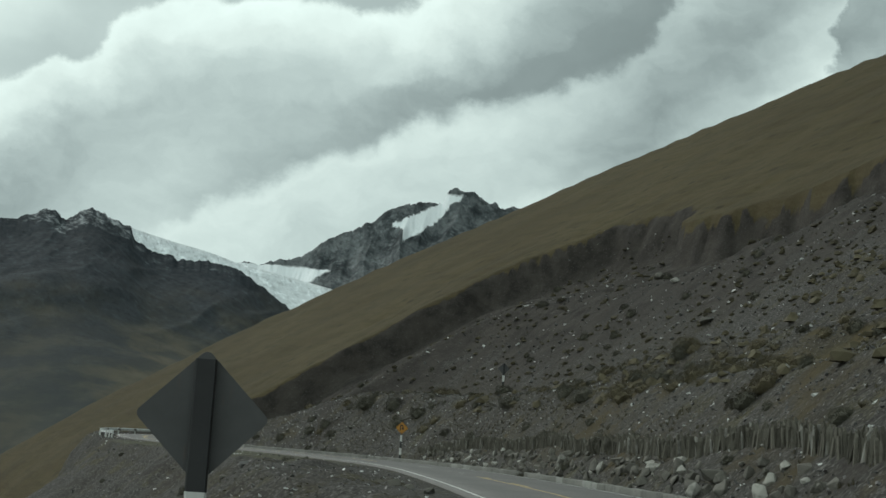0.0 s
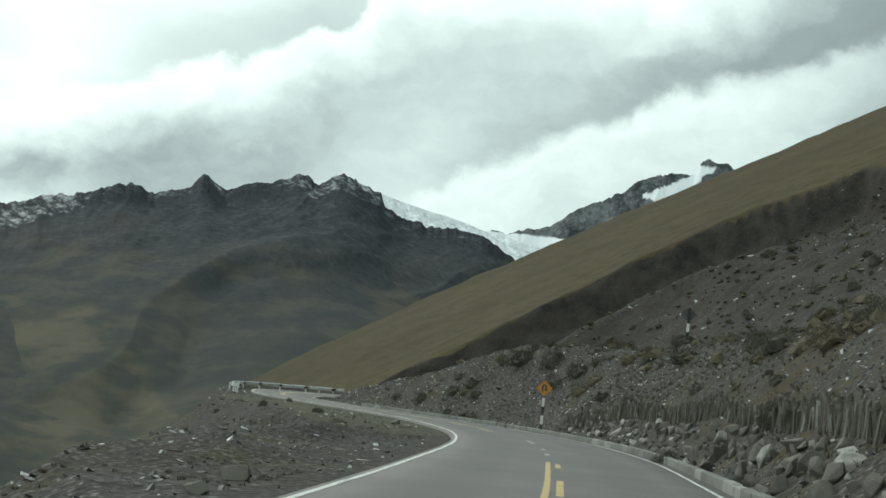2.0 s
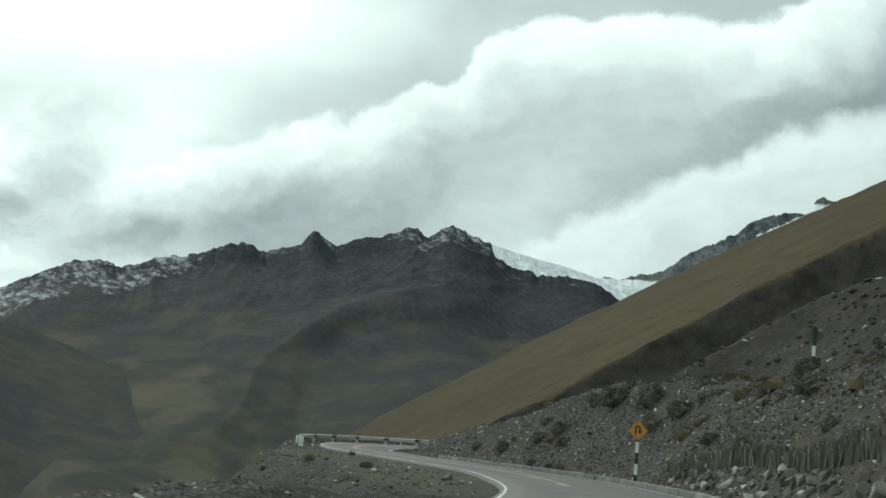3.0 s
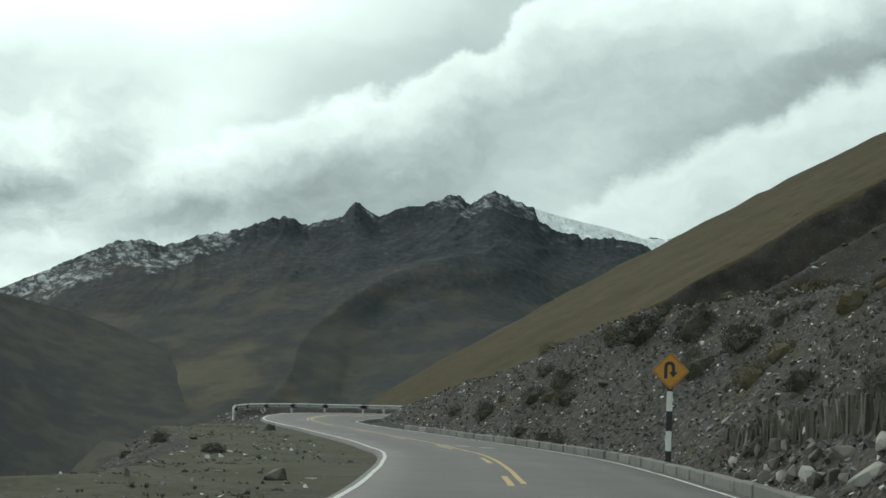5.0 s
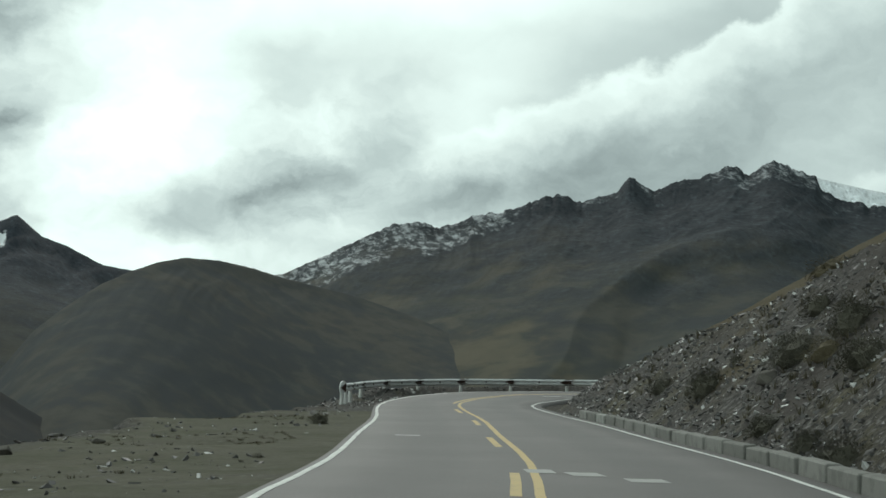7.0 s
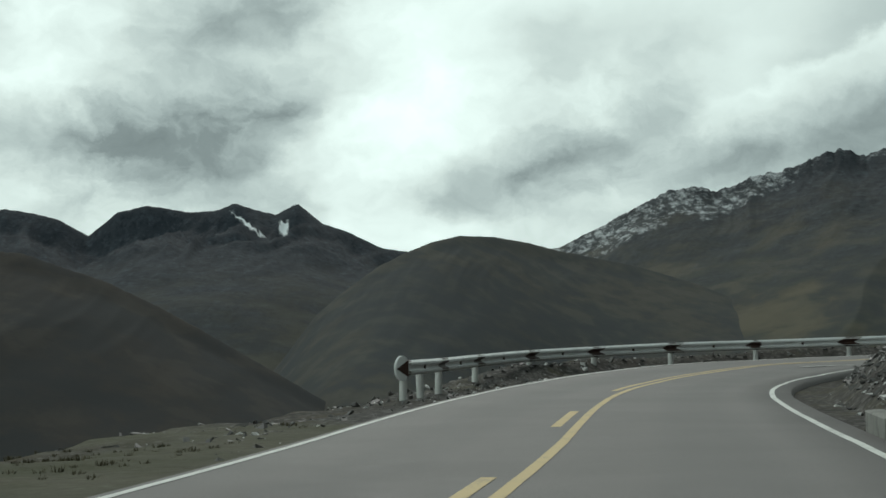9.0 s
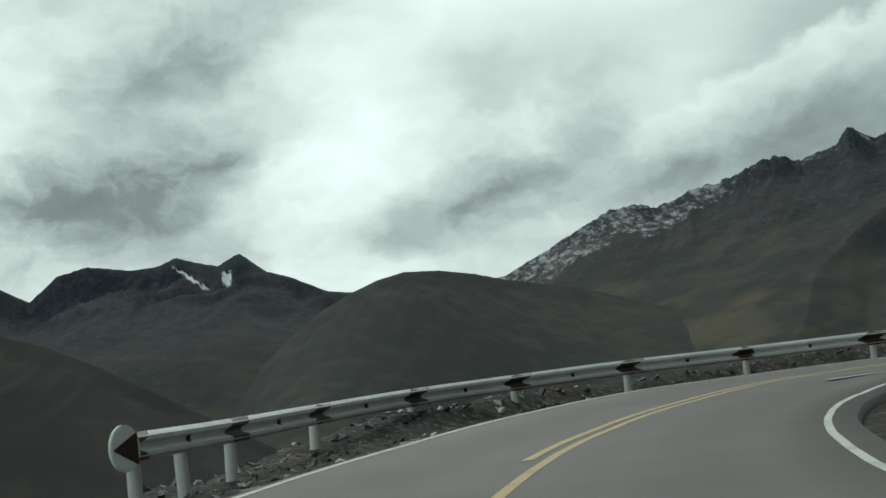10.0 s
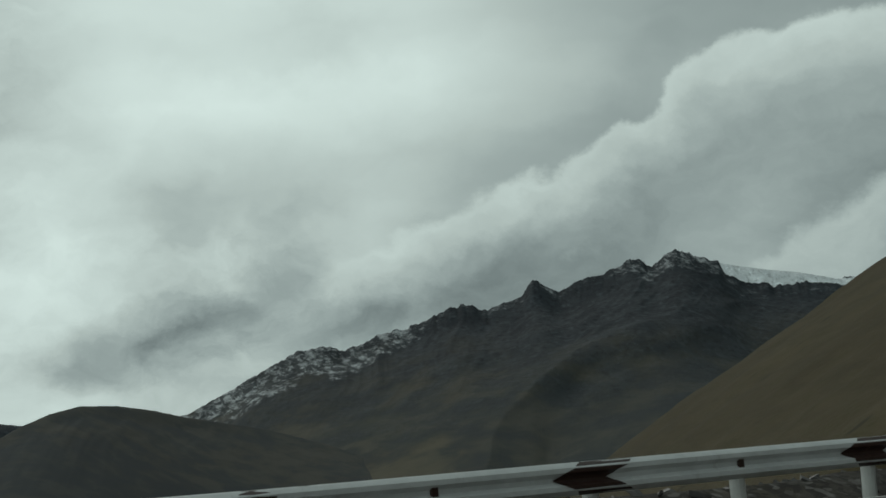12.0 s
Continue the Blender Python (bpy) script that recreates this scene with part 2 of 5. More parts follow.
def make_mountain(rock_a, rock_b, turf_a, turf_b, dark, snow_at, snow_amount, turf_at, fine=1.0):
    def make(n):
        p = place(n)
        sep = n.add("ShaderNodeSeparateXYZ")
        n.put(sep.inputs[0], p)
        x, y, z = sep.outputs
        # ground cover lies in bands that follow the spurs down to the west
        a = n.math("ADD", n.math("MULTIPLY", x, 0.44), n.math("MULTIPLY", y, 0.28))
        b = n.math("SUBTRACT", n.math("MULTIPLY", y, 0.62), n.math("MULTIPLY", x, 0.85))
        band = n.xyz(a, b, n.math("MULTIPLY", z, 0.8))
        nb = n.noise(band, 0.0075 * fine, 6, 0.52, 0.25)
        nc = n.noise(band, 0.0036 * fine, 5, 0.5, 0.2)
        nt = n.noise(scaled(n, p, 1.0, 0.7, 1.1), 0.015 * fine, 6, 0.58, 0.2)
        nm = n.noise(scaled(n, p, 1, 0.55, 0.9), 0.014 * fine, 7, 0.68)
        nf = n.noise(scaled(n, p, 0.045 * fine, 0.03 * fine, 0.03 * fine), 1.0, 6, 0.74)
        # fresh snow lies in slanting streaks between rock ribs
        streak = n.noise(n.xyz(n.math("ADD", n.math("MULTIPLY", x, 0.060), n.math("MULTIPLY", z, 0.045)), n.math("SUBTRACT", n.math("MULTIPLY", z, 0.050), n.math("MULTIPLY", x, 0.025)), n.math("MULTIPLY", y, 0.012)), 0.95, 7, 0.72, 0.3)
        rock = n.mix(n.step(nm, 0.35, 0.65), rock_a, rock_b)
        crag = n.noise(scaled(n, p, 0.10 * fine, 0.05 * fine, 0.055 * fine), 1.0, 6, 0.72, 0.4)
        rock = n.mix(n.step(nf, 0.50, 0.70, 0.0, 0.5), rock, tuple(2.0 * v for v in rock_b))
        rock = n.mix(n.step(crag, 0.52, 0.62, 0.0, 0.55), rock, tuple(0.45 * v for v in rock_a))
        rock = n.mix(n.step(crag, 0.42, 0.34, 0.0, 0.5), rock, tuple(1.9 * v for v in rock_b))
        turf = n.mix(n.step(nb, 0.42, 0.58), turf_a, turf_b)
        # dark patches: heath tone, plus cloud-shadow contrast put into the colour
        turf = n.mix(n.step(nc, 0.48, 0.60, 0.0, 0.5), turf, dark)
        turf = n.mix(n.step(nt, 0.47, 0.62, 0.0, 0.65), turf, dark)
        turf = n.mix(n.step(nt, 0.49, 0.38, 0.0, 0.45), turf, tuple(1.35 * v for v in turf_a))
        # scrub, and on the ridge cloud shade, both coloured into the turf
        cover = attr(n, "scrub_shade")
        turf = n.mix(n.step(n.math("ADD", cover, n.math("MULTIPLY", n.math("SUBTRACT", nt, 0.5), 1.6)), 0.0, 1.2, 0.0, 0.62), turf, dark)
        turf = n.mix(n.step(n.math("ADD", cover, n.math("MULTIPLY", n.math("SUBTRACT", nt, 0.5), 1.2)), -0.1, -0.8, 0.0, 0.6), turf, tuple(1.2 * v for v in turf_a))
        t = n.step(n.math("ADD", z, n.math("ADD", n.math("MULTIPLY", n.math("SUBTRACT", nb, 0.5), 260.0), n.math("MULTIPLY", n.math("SUBTRACT", nm, 0.5), 160.0))),
                   turf_at - 160, turf_at + 160, 1.0, 0.0)
        c = n.mix(t, rock, turf)
        slope = n.add("ShaderNodeSeparateXYZ")
        n.put(slope.inputs[0], n.add("ShaderNodeNewGeometry").outputs["Normal"])
        s = n.math("ADD", n.math("ADD", n.math("MULTIPLY", n.math("SUBTRACT", nf, 0.5), 2.0), n.math("MULTIPLY", n.math("SUBTRACT", nm, 0.5), 1.4)),
                   n.math("ADD", n.line(z, snow_at - 120, snow_at + 120, -0.6, 0.25), n.math("MULTIPLY", slope.outputs[2], 0.35)))
        ice = attr(n, "snow")
        s = n.math("ADD", s, n.math("MULTIPLY", ice, 2.2))
        s = n.math("MULTIPLY", n.step(s, 0.35 - snow_amount, 1.15 - snow_amount, 0.0, 0.85), n.step(n.math("ADD", streak, n.math("MULTIPLY", n.math("SUBTRACT", s, 0.8), 0.05)), 0.45, 0.57, 0.05, 0.66))
        s = n.math("MAXIMUM", s, n.step(n.math("ADD", ice, n.math("MULTIPLY", n.math("SUBTRACT", nm, 0.5), 0.5)), 0.80, 0.88))
        c = n.mix(s, c, (0.78, 0.81, 0.83))
        h = n.math("ADD", n.math("MULTIPLY", nm, n.line(t, 0.0, 1.0, 1.0, 0.16)), n.math("MULTIPLY", nf, n.line(t, 0.0, 1.0, 0.5, 0.05)))
        return c, h
    return make


def make_asphalt(n):
    p = place(n)
    a, b, c = n.noise(p, 0.25, 4, 0.6), n.noise(p, 2.0, 5, 0.6), n.noise(p, 60.0, 3, 0.7)
    col = n.mix(n.step(a, 0.3, 0.7), (0.128, 0.117, 0.113), (0.166, 0.152, 0.147))
    col = n.mix(n.step(b, 0.35, 0.75, 0.0, 0.35), col, (0.195, 0.185, 0.179))
    wheel = n.step(n.math("ABSOLUTE", n.math("SUBTRACT", n.math("ABSOLUTE", attr(n, "side")), 1.5)), 0.25, 0.75, 0.28, 0.0)
    col = n.mix(wheel, col, (0.085, 0.085, 0.083))
    col = n.mix(n.step(c, 0.3, 0.7, 0.35, 0.0), col, (0.06, 0.06, 0.06))
    return col, c, n.line(b, 0.2, 0.8, 0.68, 0.85)


def make_paint(colour, worn):
    def make(n):
        p = place(n)
        a, b = n.noise(p, 1.4, 5, 0.65), n.noise(p, 35.0, 3, 0.7)
        c = n.mix(n.step(n.math("ADD", n.math("MULTIPLY", a, 0.6), n.math("MULTIPLY", b, 0.4)), 0.50, 0.66, 0.0, worn), colour, (0.15, 0.15, 0.14))
        return c, b
    return make


def make_stone(a, b, pale, share):
    def make(n):
        geo = n.add("ShaderNodeNewGeometry")
        obj = n.add("ShaderNodeObjectInfo").outputs["Random"]
        r = n.math("FRACT", n.math("ADD", n.math("MULTIPLY", geo.outputs["Random Per Island"], 7.0), obj))
        p = geo.outputs["Position"]
        f, g = n.noise(p, 3.0, 5, 0.65), n.noise(p, 22.0, 4, 0.7)
        c = n.mix(r, a, b)
        c = n.mix(n.step(r, 1 - share, 1 - share + 0.02), c, pale)
        c = n.mix(n.step(f, 0.45, 0.72, 0.0, 0.55), c, tuple(0.5 * v for v in a))
        c = n.mix(n.step(g, 0.55, 0.75, 0.0, 0.35), c, tuple(min(0.6, 1.7 * v) for v in b))
        return c, n.math("ADD", f, n.math("MULTIPLY", g, 0.4))
    return make


def make_leaf(a, b):
    def make(n):
        geo = n.add("ShaderNodeNewGeometry")
        c = n.mix(geo.outputs["Random Per Island"], a, b)
        return n.mix(n.noise(geo.outputs["Position"], 1.5, 3), c, tuple(0.6 * v for v in a)), None
    return make


def make_metal_paint(colour, rust):
    def make(n):
        p = place(n)
        a, b = n.noise(p, 2.2, 6, 0.7), n.noise(scaled(n, p, 6, 6, 1.2), 1.0, 5, 0.7)
        c = n.mix(n.step(a, 0.35, 0.7, 0.0, 0.4), colour, tuple(0.62 * v for v in colour))
        c = n.mix(n.step(b, 0.62, 0.74, 0.0, rust), c, (0.16, 0.085, 0.05))
        return c, b, n.line(a, 0.3, 0.7, 0.38, 0.6)
    return make


M_GROUND = material("mountain_ground", make_ground, 0.95, 0.1, 0.12)
M_ASPHALT = material("asphalt", make_asphalt, 0.8, 0.35, 0.004)
M_WHITE = material("white_road_paint", make_paint((0.62, 0.62, 0.59), 0.55), 0.7, 0.3, 0.002)
M_WORN = material("worn_white_paint", make_paint((0.34, 0.335, 0.32), 0.95), 0.7, 0.3, 0.002)
M_YELLOW = material("yellow_road_paint", make_paint((0.51, 0.375, 0.165), 0.5), 0.7, 0.3, 0.002)
M_STONE = material("grey_stone", make_stone((0.088, 0.081, 0.070), (0.180, 0.167, 0.146), (0.34, 0.325, 0.295), 0.16), 0.85, 0.3, 0.03)
M_CHIP = material("slate_chips", make_stone((0.050, 0.046, 0.044), (0.118, 0.109, 0.104), (0.56, 0.55, 0.535), 0.12), 0.6, 0.5, 0.01)
M_SLAB = material("upright_slabs", make_stone((0.070, 0.064, 0.052), (0.150, 0.138, 0.115), (0.24, 0.23, 0.21), 0.06), 0.9, 0.2, 0.02)
M_KERB = material("kerb_concrete", make_stone((0.16, 0.157, 0.143), (0.24, 0.235, 0.218), (0.29, 0.29, 0.27), 0.1), 0.9, 0.2, 0.006)
M_SHRUB = material("shrub_leaf", make_leaf((0.076, 0.072, 0.056), (0.122, 0.115, 0.087)), 0.8, 0.2)
M_TUFT = material("dry_grass", make_leaf((0.100, 0.088, 0.058), (0.155, 0.135, 0.088)), 0.85, 0.2)
M_TUSSOCK = material("dry_tussock", make_leaf((0.098, 0.083, 0.052), (0.155, 0.13, 0.082)), 0.85, 0.2)
M_CUSHION = material("cushion_plants", make_leaf((0.056, 0.049, 0.034), (0.105, 0.088, 0.055)), 0.9, 0.1)
M_TWIG = material("twig", make_leaf((0.05, 0.04, 0.03), (0.08, 0.06, 0.045)), 0.9, 0.2)
M_RAIL = material("white_painted_steel", make_metal_paint((0.68, 0.69, 0.69), 0.3), 0.45, 0.5, 0.002)
M_CHEVRON = material("rusty_red_brown_paint", make_metal_paint((0.045, 0.022, 0.016), 0.5), 0.6, 0.4, 0.002)
M_POST_W = material("white_post_paint", make_metal_paint((0.62, 0.62, 0.60), 0.1), 0.6, 0.4, 0.002)
M_POST_B = material("black_post_paint", make_metal_paint((0.02, 0.02, 0.022), 0.1), 0.6, 0.4, 0.002)
M_SIGN = material("amber_sign_sheet", make_metal_paint((0.46, 0.205, 0.022), 0.06), 0.4, 0.5, 0.001)
M_SIGN_B = material("black_sign_print", make_metal_paint((0.018, 0.016, 0.014), 0.05), 0.5, 0.4, 0.001)
M_SIGN_BACK = material("dull_sign_back", make_metal_paint((0.07, 0.07, 0.072), 0.2), 0.5, 0.4, 0.001)
# ridge and hill colours are lifted and blued, with distance haze mixed in
M_RIDGE = material("dark_ridge_rock", make_mountain((0.026, 0.031, 0.037), (0.042, 0.048, 0.055), (0.085, 0.076, 0.055), (0.060, 0.062, 0.050), (0.036, 0.042, 0.045), 420, -0.05, 165), 0.95, 0.1, 7.0)
M_PEAK = material("glacier_peak_rock", make_mountain((0.034, 0.040, 0.044), (0.14, 0.15, 0.155), (0.06, 0.055, 0.035), (0.04, 0.04, 0.035), (0.03, 0.03, 0.03), 760, 0.0, -200), 0.95, 0.1, 6.0)
M_LEFT = material("dark_blue_ridge_rock", make_mountain((0.024, 0.030, 0.038), (0.036, 0.043, 0.052), (0.050, 0.049, 0.038), (0.036, 0.040, 0.036), (0.025, 0.030, 0.033), 420, -0.16, 40), 0.95, 0.1, 3.0)
M_MOUND = material("brown_hill_turf", make_mountain((0.034, 0.034, 0.030), (0.050, 0.048, 0.040), (0.058, 0.056, 0.048), (0.048, 0.052, 0.050), (0.036, 0.042, 0.046), 2000, -1.0, 500, 1.8), 0.95, 0.1, 4.0)
M_SPUR = material("dark_spur_turf", make_mountain((0.034, 0.034, 0.034), (0.046, 0.046, 0.044), (0.041, 0.036, 0.031), (0.032, 0.032, 0.031), (0.026, 0.029, 0.031), 2000, -1.0, 500, 1.5), 0.95, 0.1, 4.0)
M_ICE = material("glacier_snow", make_mountain((0.6, 0.64, 0.66), (0.75, 0.78, 0.8), (0.6, 0.6, 0.6), (0.6, 0.6, 0.6), (0.6, 0.6, 0.6), 0, 1.0, -900), 0.6, 0.3, 3.0)


# ---------------------------------------------------------------- helpers for building
def value_noise(x, y, seed):
    """Smooth lattice noise in 0..1 over arrays."""
    xi, yi = np.floor(x).astype(np.int64), np.floor(y).astype(np.int64)
    fx, fy = x - xi, y - yi
    fx, fy = fx * fx * fx * (fx * (fx * 6 - 15) + 10), fy * fy * fy * (fy * (fy * 6 - 15) + 10)

    def cell(a, b):
        h = (a * 374761393 + b * 668265263 + seed * 974711) & 0x7FFFFFFF
        h = ((h ^ (h >> 13)) * 1274126177) & 0x7FFFFFFF
        return ((h ^ (h >> 16)) & 0xFFFF) / 65535.0

    top = cell(xi, yi) * (1 - fx) + cell(xi + 1, yi) * fx
    low = cell(xi, yi + 1) * (1 - fx) + cell(xi + 1, yi + 1) * fx
    return top * (1 - fy) + low * fy


def fbm(x, y, seed, octaves=4, gain=0.5):
    """Sum of octaves, about -1..1."""
    total, amp, norm = 0.0, 1.0, 0.0
    for k in range(octaves):
        total = total + amp * (2 * value_noise(x * 2.0 ** k + 17.3 * k, y * 2.0 ** k - 9.1 * k, seed + k) - 1)
        norm, amp = norm + amp, amp * gain
    return total / norm


def ridged(x, y, seed, octaves=4, gain=0.5):
    """Sharp-crested octaves, 0..1."""
    total, amp, norm = 0.0, 1.0, 0.0
    for k in range(octaves):
        total = total + amp * (1 - np.abs(2 * value_noise(x * 2.0 ** k + 5.7 * k, y * 2.0 ** k + 3.3 * k, seed + k) - 1)) ** 2
        norm, amp = norm + amp, amp * gain
    return total / norm


def sstep(v, lo, hi):
    t = np.clip((v - lo) / (hi - lo), 0, 1)
    return t * t * (3 - 2 * t)


def spline(points, step):
    """Catmull-Rom through points (any number of columns), resampled at about the step."""
    p = np.array(points, float)
    p = np.vstack([2 * p[0] - p[1], p, 2 * p[-1] - p[-2]])
    out = []
    for i in range(1, len(p) - 2):
        a, b, c, d = p[i - 1], p[i], p[i + 1], p[i + 2]
        for t in np.linspace(0, 1, 20, endpoint=False):
            out.append(0.5 * (2 * b + (c - a) * t + (2 * a - 5 * b + 4 * c - d) * t * t + (3 * b - a - 3 * c + d) * t ** 3))
    out = np.array(out + [p[-2]])
    s = np.r_[0, np.cumsum(np.linalg.norm(np.diff(out[:, :2], axis=0), axis=1))]
    t = np.linspace(0, s[-1], int(s[-1] / step) + 1)
    return np.stack([np.interp(t, s, out[:, k]) for k in range(out.shape[1])], 1)


def grid_mesh(name, verts, rows, cols, material_, flags=None, smooth=True):
    """A sheet from a rows x cols lattice of places, with float attributes on its points."""
    i = (np.arange(rows - 1)[:, None] * cols + np.arange(cols - 1)[None, :]).ravel()
    faces = np.stack([i, i + 1, i + cols + 1, i + cols], 1)
    me = bpy.data.meshes.new(name)
    me.from_pydata(verts.reshape(-1, 3).tolist(), [], faces.tolist())
    for key, values in (flags or {}).items():
        me.attributes.new(key, "FLOAT", "POINT").data.foreach_set("value", np.ascontiguousarray(values, np.float32).ravel())
    me.polygons.foreach_set("use_smooth", [smooth] * len(me.polygons))
    me.materials.append(material_)
    return me


def mesh_of(name, bm, material_, smooth=False):
    me = bpy.data.meshes.new(name)
    bm.to_mesh(me)
    bm.free()
    if smooth:
        me.polygons.foreach_set("use_smooth", [True] * len(me.polygons))
    me.materials.append(material_)
    return me


def part(name, bm, material_, parent, label="", m=None, smooth=False):
    """Links a bmesh, or a mesh, as one mesh object under a thing or a part."""
    me = bm if isinstance(bm, bpy.types.Mesh) else mesh_of(name, bm, material_, smooth)
    ob = new(name, me)
    ob.parent = parent
    if m is not None:
        ob.matrix_basis = m
    if label:
        tagged(ob, label)
    return ob


def thing(name, m, label, category, group="", kind=""):
    ob = new(name)
    ob.empty_display_size = 0.2
    ob.matrix_basis = m
    return tagged(ob, label, category, group, kind)


def box(bm, x0, x1, y0, y1, z0, z1):
    v = [bm.verts.new(p) for p in ((x0, y0, z0), (x1, y0, z0), (x1, y1, z0), (x0, y1, z0), (x0, y0, z1), (x1, y0, z1), (x1, y1, z1), (x0, y1, z1))]
    for f in ((3, 2, 1, 0), (4, 5, 6, 7), (0, 1, 5, 4), (1, 2, 6, 5), (2, 3, 7, 6), (3, 0, 4, 7)):
        bm.faces.new([v[i] for i in f])
    return v


def prism(bm, outline, y0, y1):
    """A flat outline in x and z, given thickness along y."""
    a = [bm.verts.new((x, y0, z)) for x, z in outline]
    b = [bm.verts.new((x, y1, z)) for x, z in outline]
    bm.faces.new(a)
    bm.faces.new(b[::-1])
    for i in range(len(a)):
        j = (i + 1) % len(a)
        bm.faces.new((a[i], b[i], b[j], a[j]))
    bmesh.ops.recalc_face_normals(bm, faces=bm.faces)


# ---------------------------------------------------------------- the road's line
CENTRE = [(-88, -148), (-70, -131), (-53.3, -113.6), (-42.6, -102), (-38.0, -95.4), (-30.7, -81.5), (-24.6, -68), (-17.95, -53), (-11.0, -36.5),
          (-5.75, -21.6), (-2.22, -8.1), (0.14, 3), (0.8, 9), (1.36, 15.5), (1.74, 24), (2.24, 35), (2.45, 46), (2.77, 52.5), (3.55, 58.6), (4.95, 64.15), (7.0, 68.5), (9.7, 71.0),
          (12.3, 72.6), (15.4, 73.9), (20, 74.5), (25, 73), (29, 69), (31, 62), (31, 52), (29, 38), (25, 18), (20.5, 0), (15.5, -18), (10, -36),
          (6, -54), (4, -72), (5, -92)]
ROAD = spline(CENTRE, 0.5)
ROAD_S = np.r_[0, np.cumsum(np.linalg.norm(np.diff(ROAD, axis=0), axis=1))]


def near_s(x, y):
    return ROAD_S[np.argmin((ROAD[:, 0] - x) ** 2 + (ROAD[:, 1] - y) ** 2)]


S_BEND, S_TOP = near_s(15.4, 73.9), near_s(20.5, 0)
ROAD_Z = np.interp(ROAD_S, [0, near_s(-38, -95.4), near_s(-24.6, -68), near_s(-11.3, -36.5), near_s(0, 4), near_s(2.1, 40), near_s(3.6, 58.5), near_s(5, 64), near_s(7.2, 68.3), S_BEND, S_TOP, ROAD_S[-1]],
                   [0.15, 0.28, 0.36, 0.25, 0.08, 0.0, 0.03, 0.10, 0.20, 0.35, 6.3, 6.3 + 0.055 * (ROAD_S[-1] - S_TOP)])
TANGENT = np.gradient(ROAD, axis=0)
TANGENT /= np.linalg.norm(TANGENT, axis=1)[:, None]
RIGHT = np.stack([TANGENT[:, 1], -TANGENT[:, 0]], 1)


# the outer side of the hairpin is banked up
BANK = np.interp(ROAD_S, [near_s(2.75, 52.5), near_s(5, 64), S_BEND, S_BEND + 25], [0, 0.026, 0.026, 0])


def edge_right(y):
    """Metres from the centre line to the hill-side edge line, wider before the hairpin."""
    return np.interp(y, [-90, -60, -40, -14, 5, 18, 28, 40, 50], [3.1, 3.35, 3.5, 3.65, 3.55, 3.35, 3.15, 2.95, 2.8])


def beside(s, off, up=0.0):
    """A place beside the road: metres along it, metres to its right, metres above it."""
    c = [np.interp(s, ROAD_S, a) for a in (ROAD[:, 0], ROAD[:, 1], ROAD_Z, RIGHT[:, 0], RIGHT[:, 1], BANK)]
    return np.stack([c[0] + off * c[3], c[1] + off * c[4], c[2] + up - c[5] * np.clip(off, -6, 6)], -1)


def edge_at(s):
    """The hill-side edge line's offset, metres along the road."""
    return np.where(np.asarray(s) < S_BEND, edge_right(np.interp(s, ROAD_S, ROAD[:, 1])), 2.95)


def heading(s):
    i = int(np.clip(np.searchsorted(ROAD_S, s), 0, len(ROAD) - 1))
    return math.degrees(math.atan2(TANGENT[i, 1], TANGENT[i, 0]))


def to_road(x, y, sel):
    """Nearest distance to a stretch of the road, with its height there and the side (right is positive)."""
    d, z, side = np.full(x.shape, 1e9), np.zeros(x.shape), np.zeros(x.shape)
    ids = np.where(sel)[0][::3]
    for i in ids:
        q = (x - ROAD[i, 0]) ** 2 + (y - ROAD[i, 1]) ** 2
        better = q < d
        d = np.where(better, q, d)
        off = (x - ROAD[i, 0]) * RIGHT[i, 0] + (y - ROAD[i, 1]) * RIGHT[i, 1]
        z = np.where(better, ROAD_Z[i] - BANK[i] * np.clip(off, -6, 6), z)
        side = np.where(better, off, side)
    return np.maximum(np.sqrt(d) - 0.12, np.abs(side) * 0.999), z, side


LOWER, UPPER = ROAD_S <= S_BEND + 12, ROAD_S >= S_BEND - 4


def slope_height(x, y):
    """The natural hillside before the road was cut into it."""
    h = 0.591 * x - 0.057 * y - 9.5
    h = h + 0.14 * np.maximum(0, 45 - y) * sstep(x, -60, 20)
    ridge = 231 + 0.467 * x - 0.00561 * x * x
    over = np.maximum(0, y - ridge + 4)
    h = h - 0.05 * np.minimum(over, 12) ** 2 - 1.2 * np.maximum(0, over - 12)
    h = h - (0.02 * np.clip(30 - x, 0, 60) ** 2 + 0.06 * np.clip(50 - x, 0, 80)) * sstep(y, 95, 160)
    h = np.where(h > 125, 125 + 0.1 * (h - 125), h)
    floor = -165 + 12 * fbm(x / 300, y / 300, 31)
    h = floor + np.where(h - floor > 30, h - floor, 30 * np.exp(np.minimum(0, (h - floor - 30) / 30)))
    return h


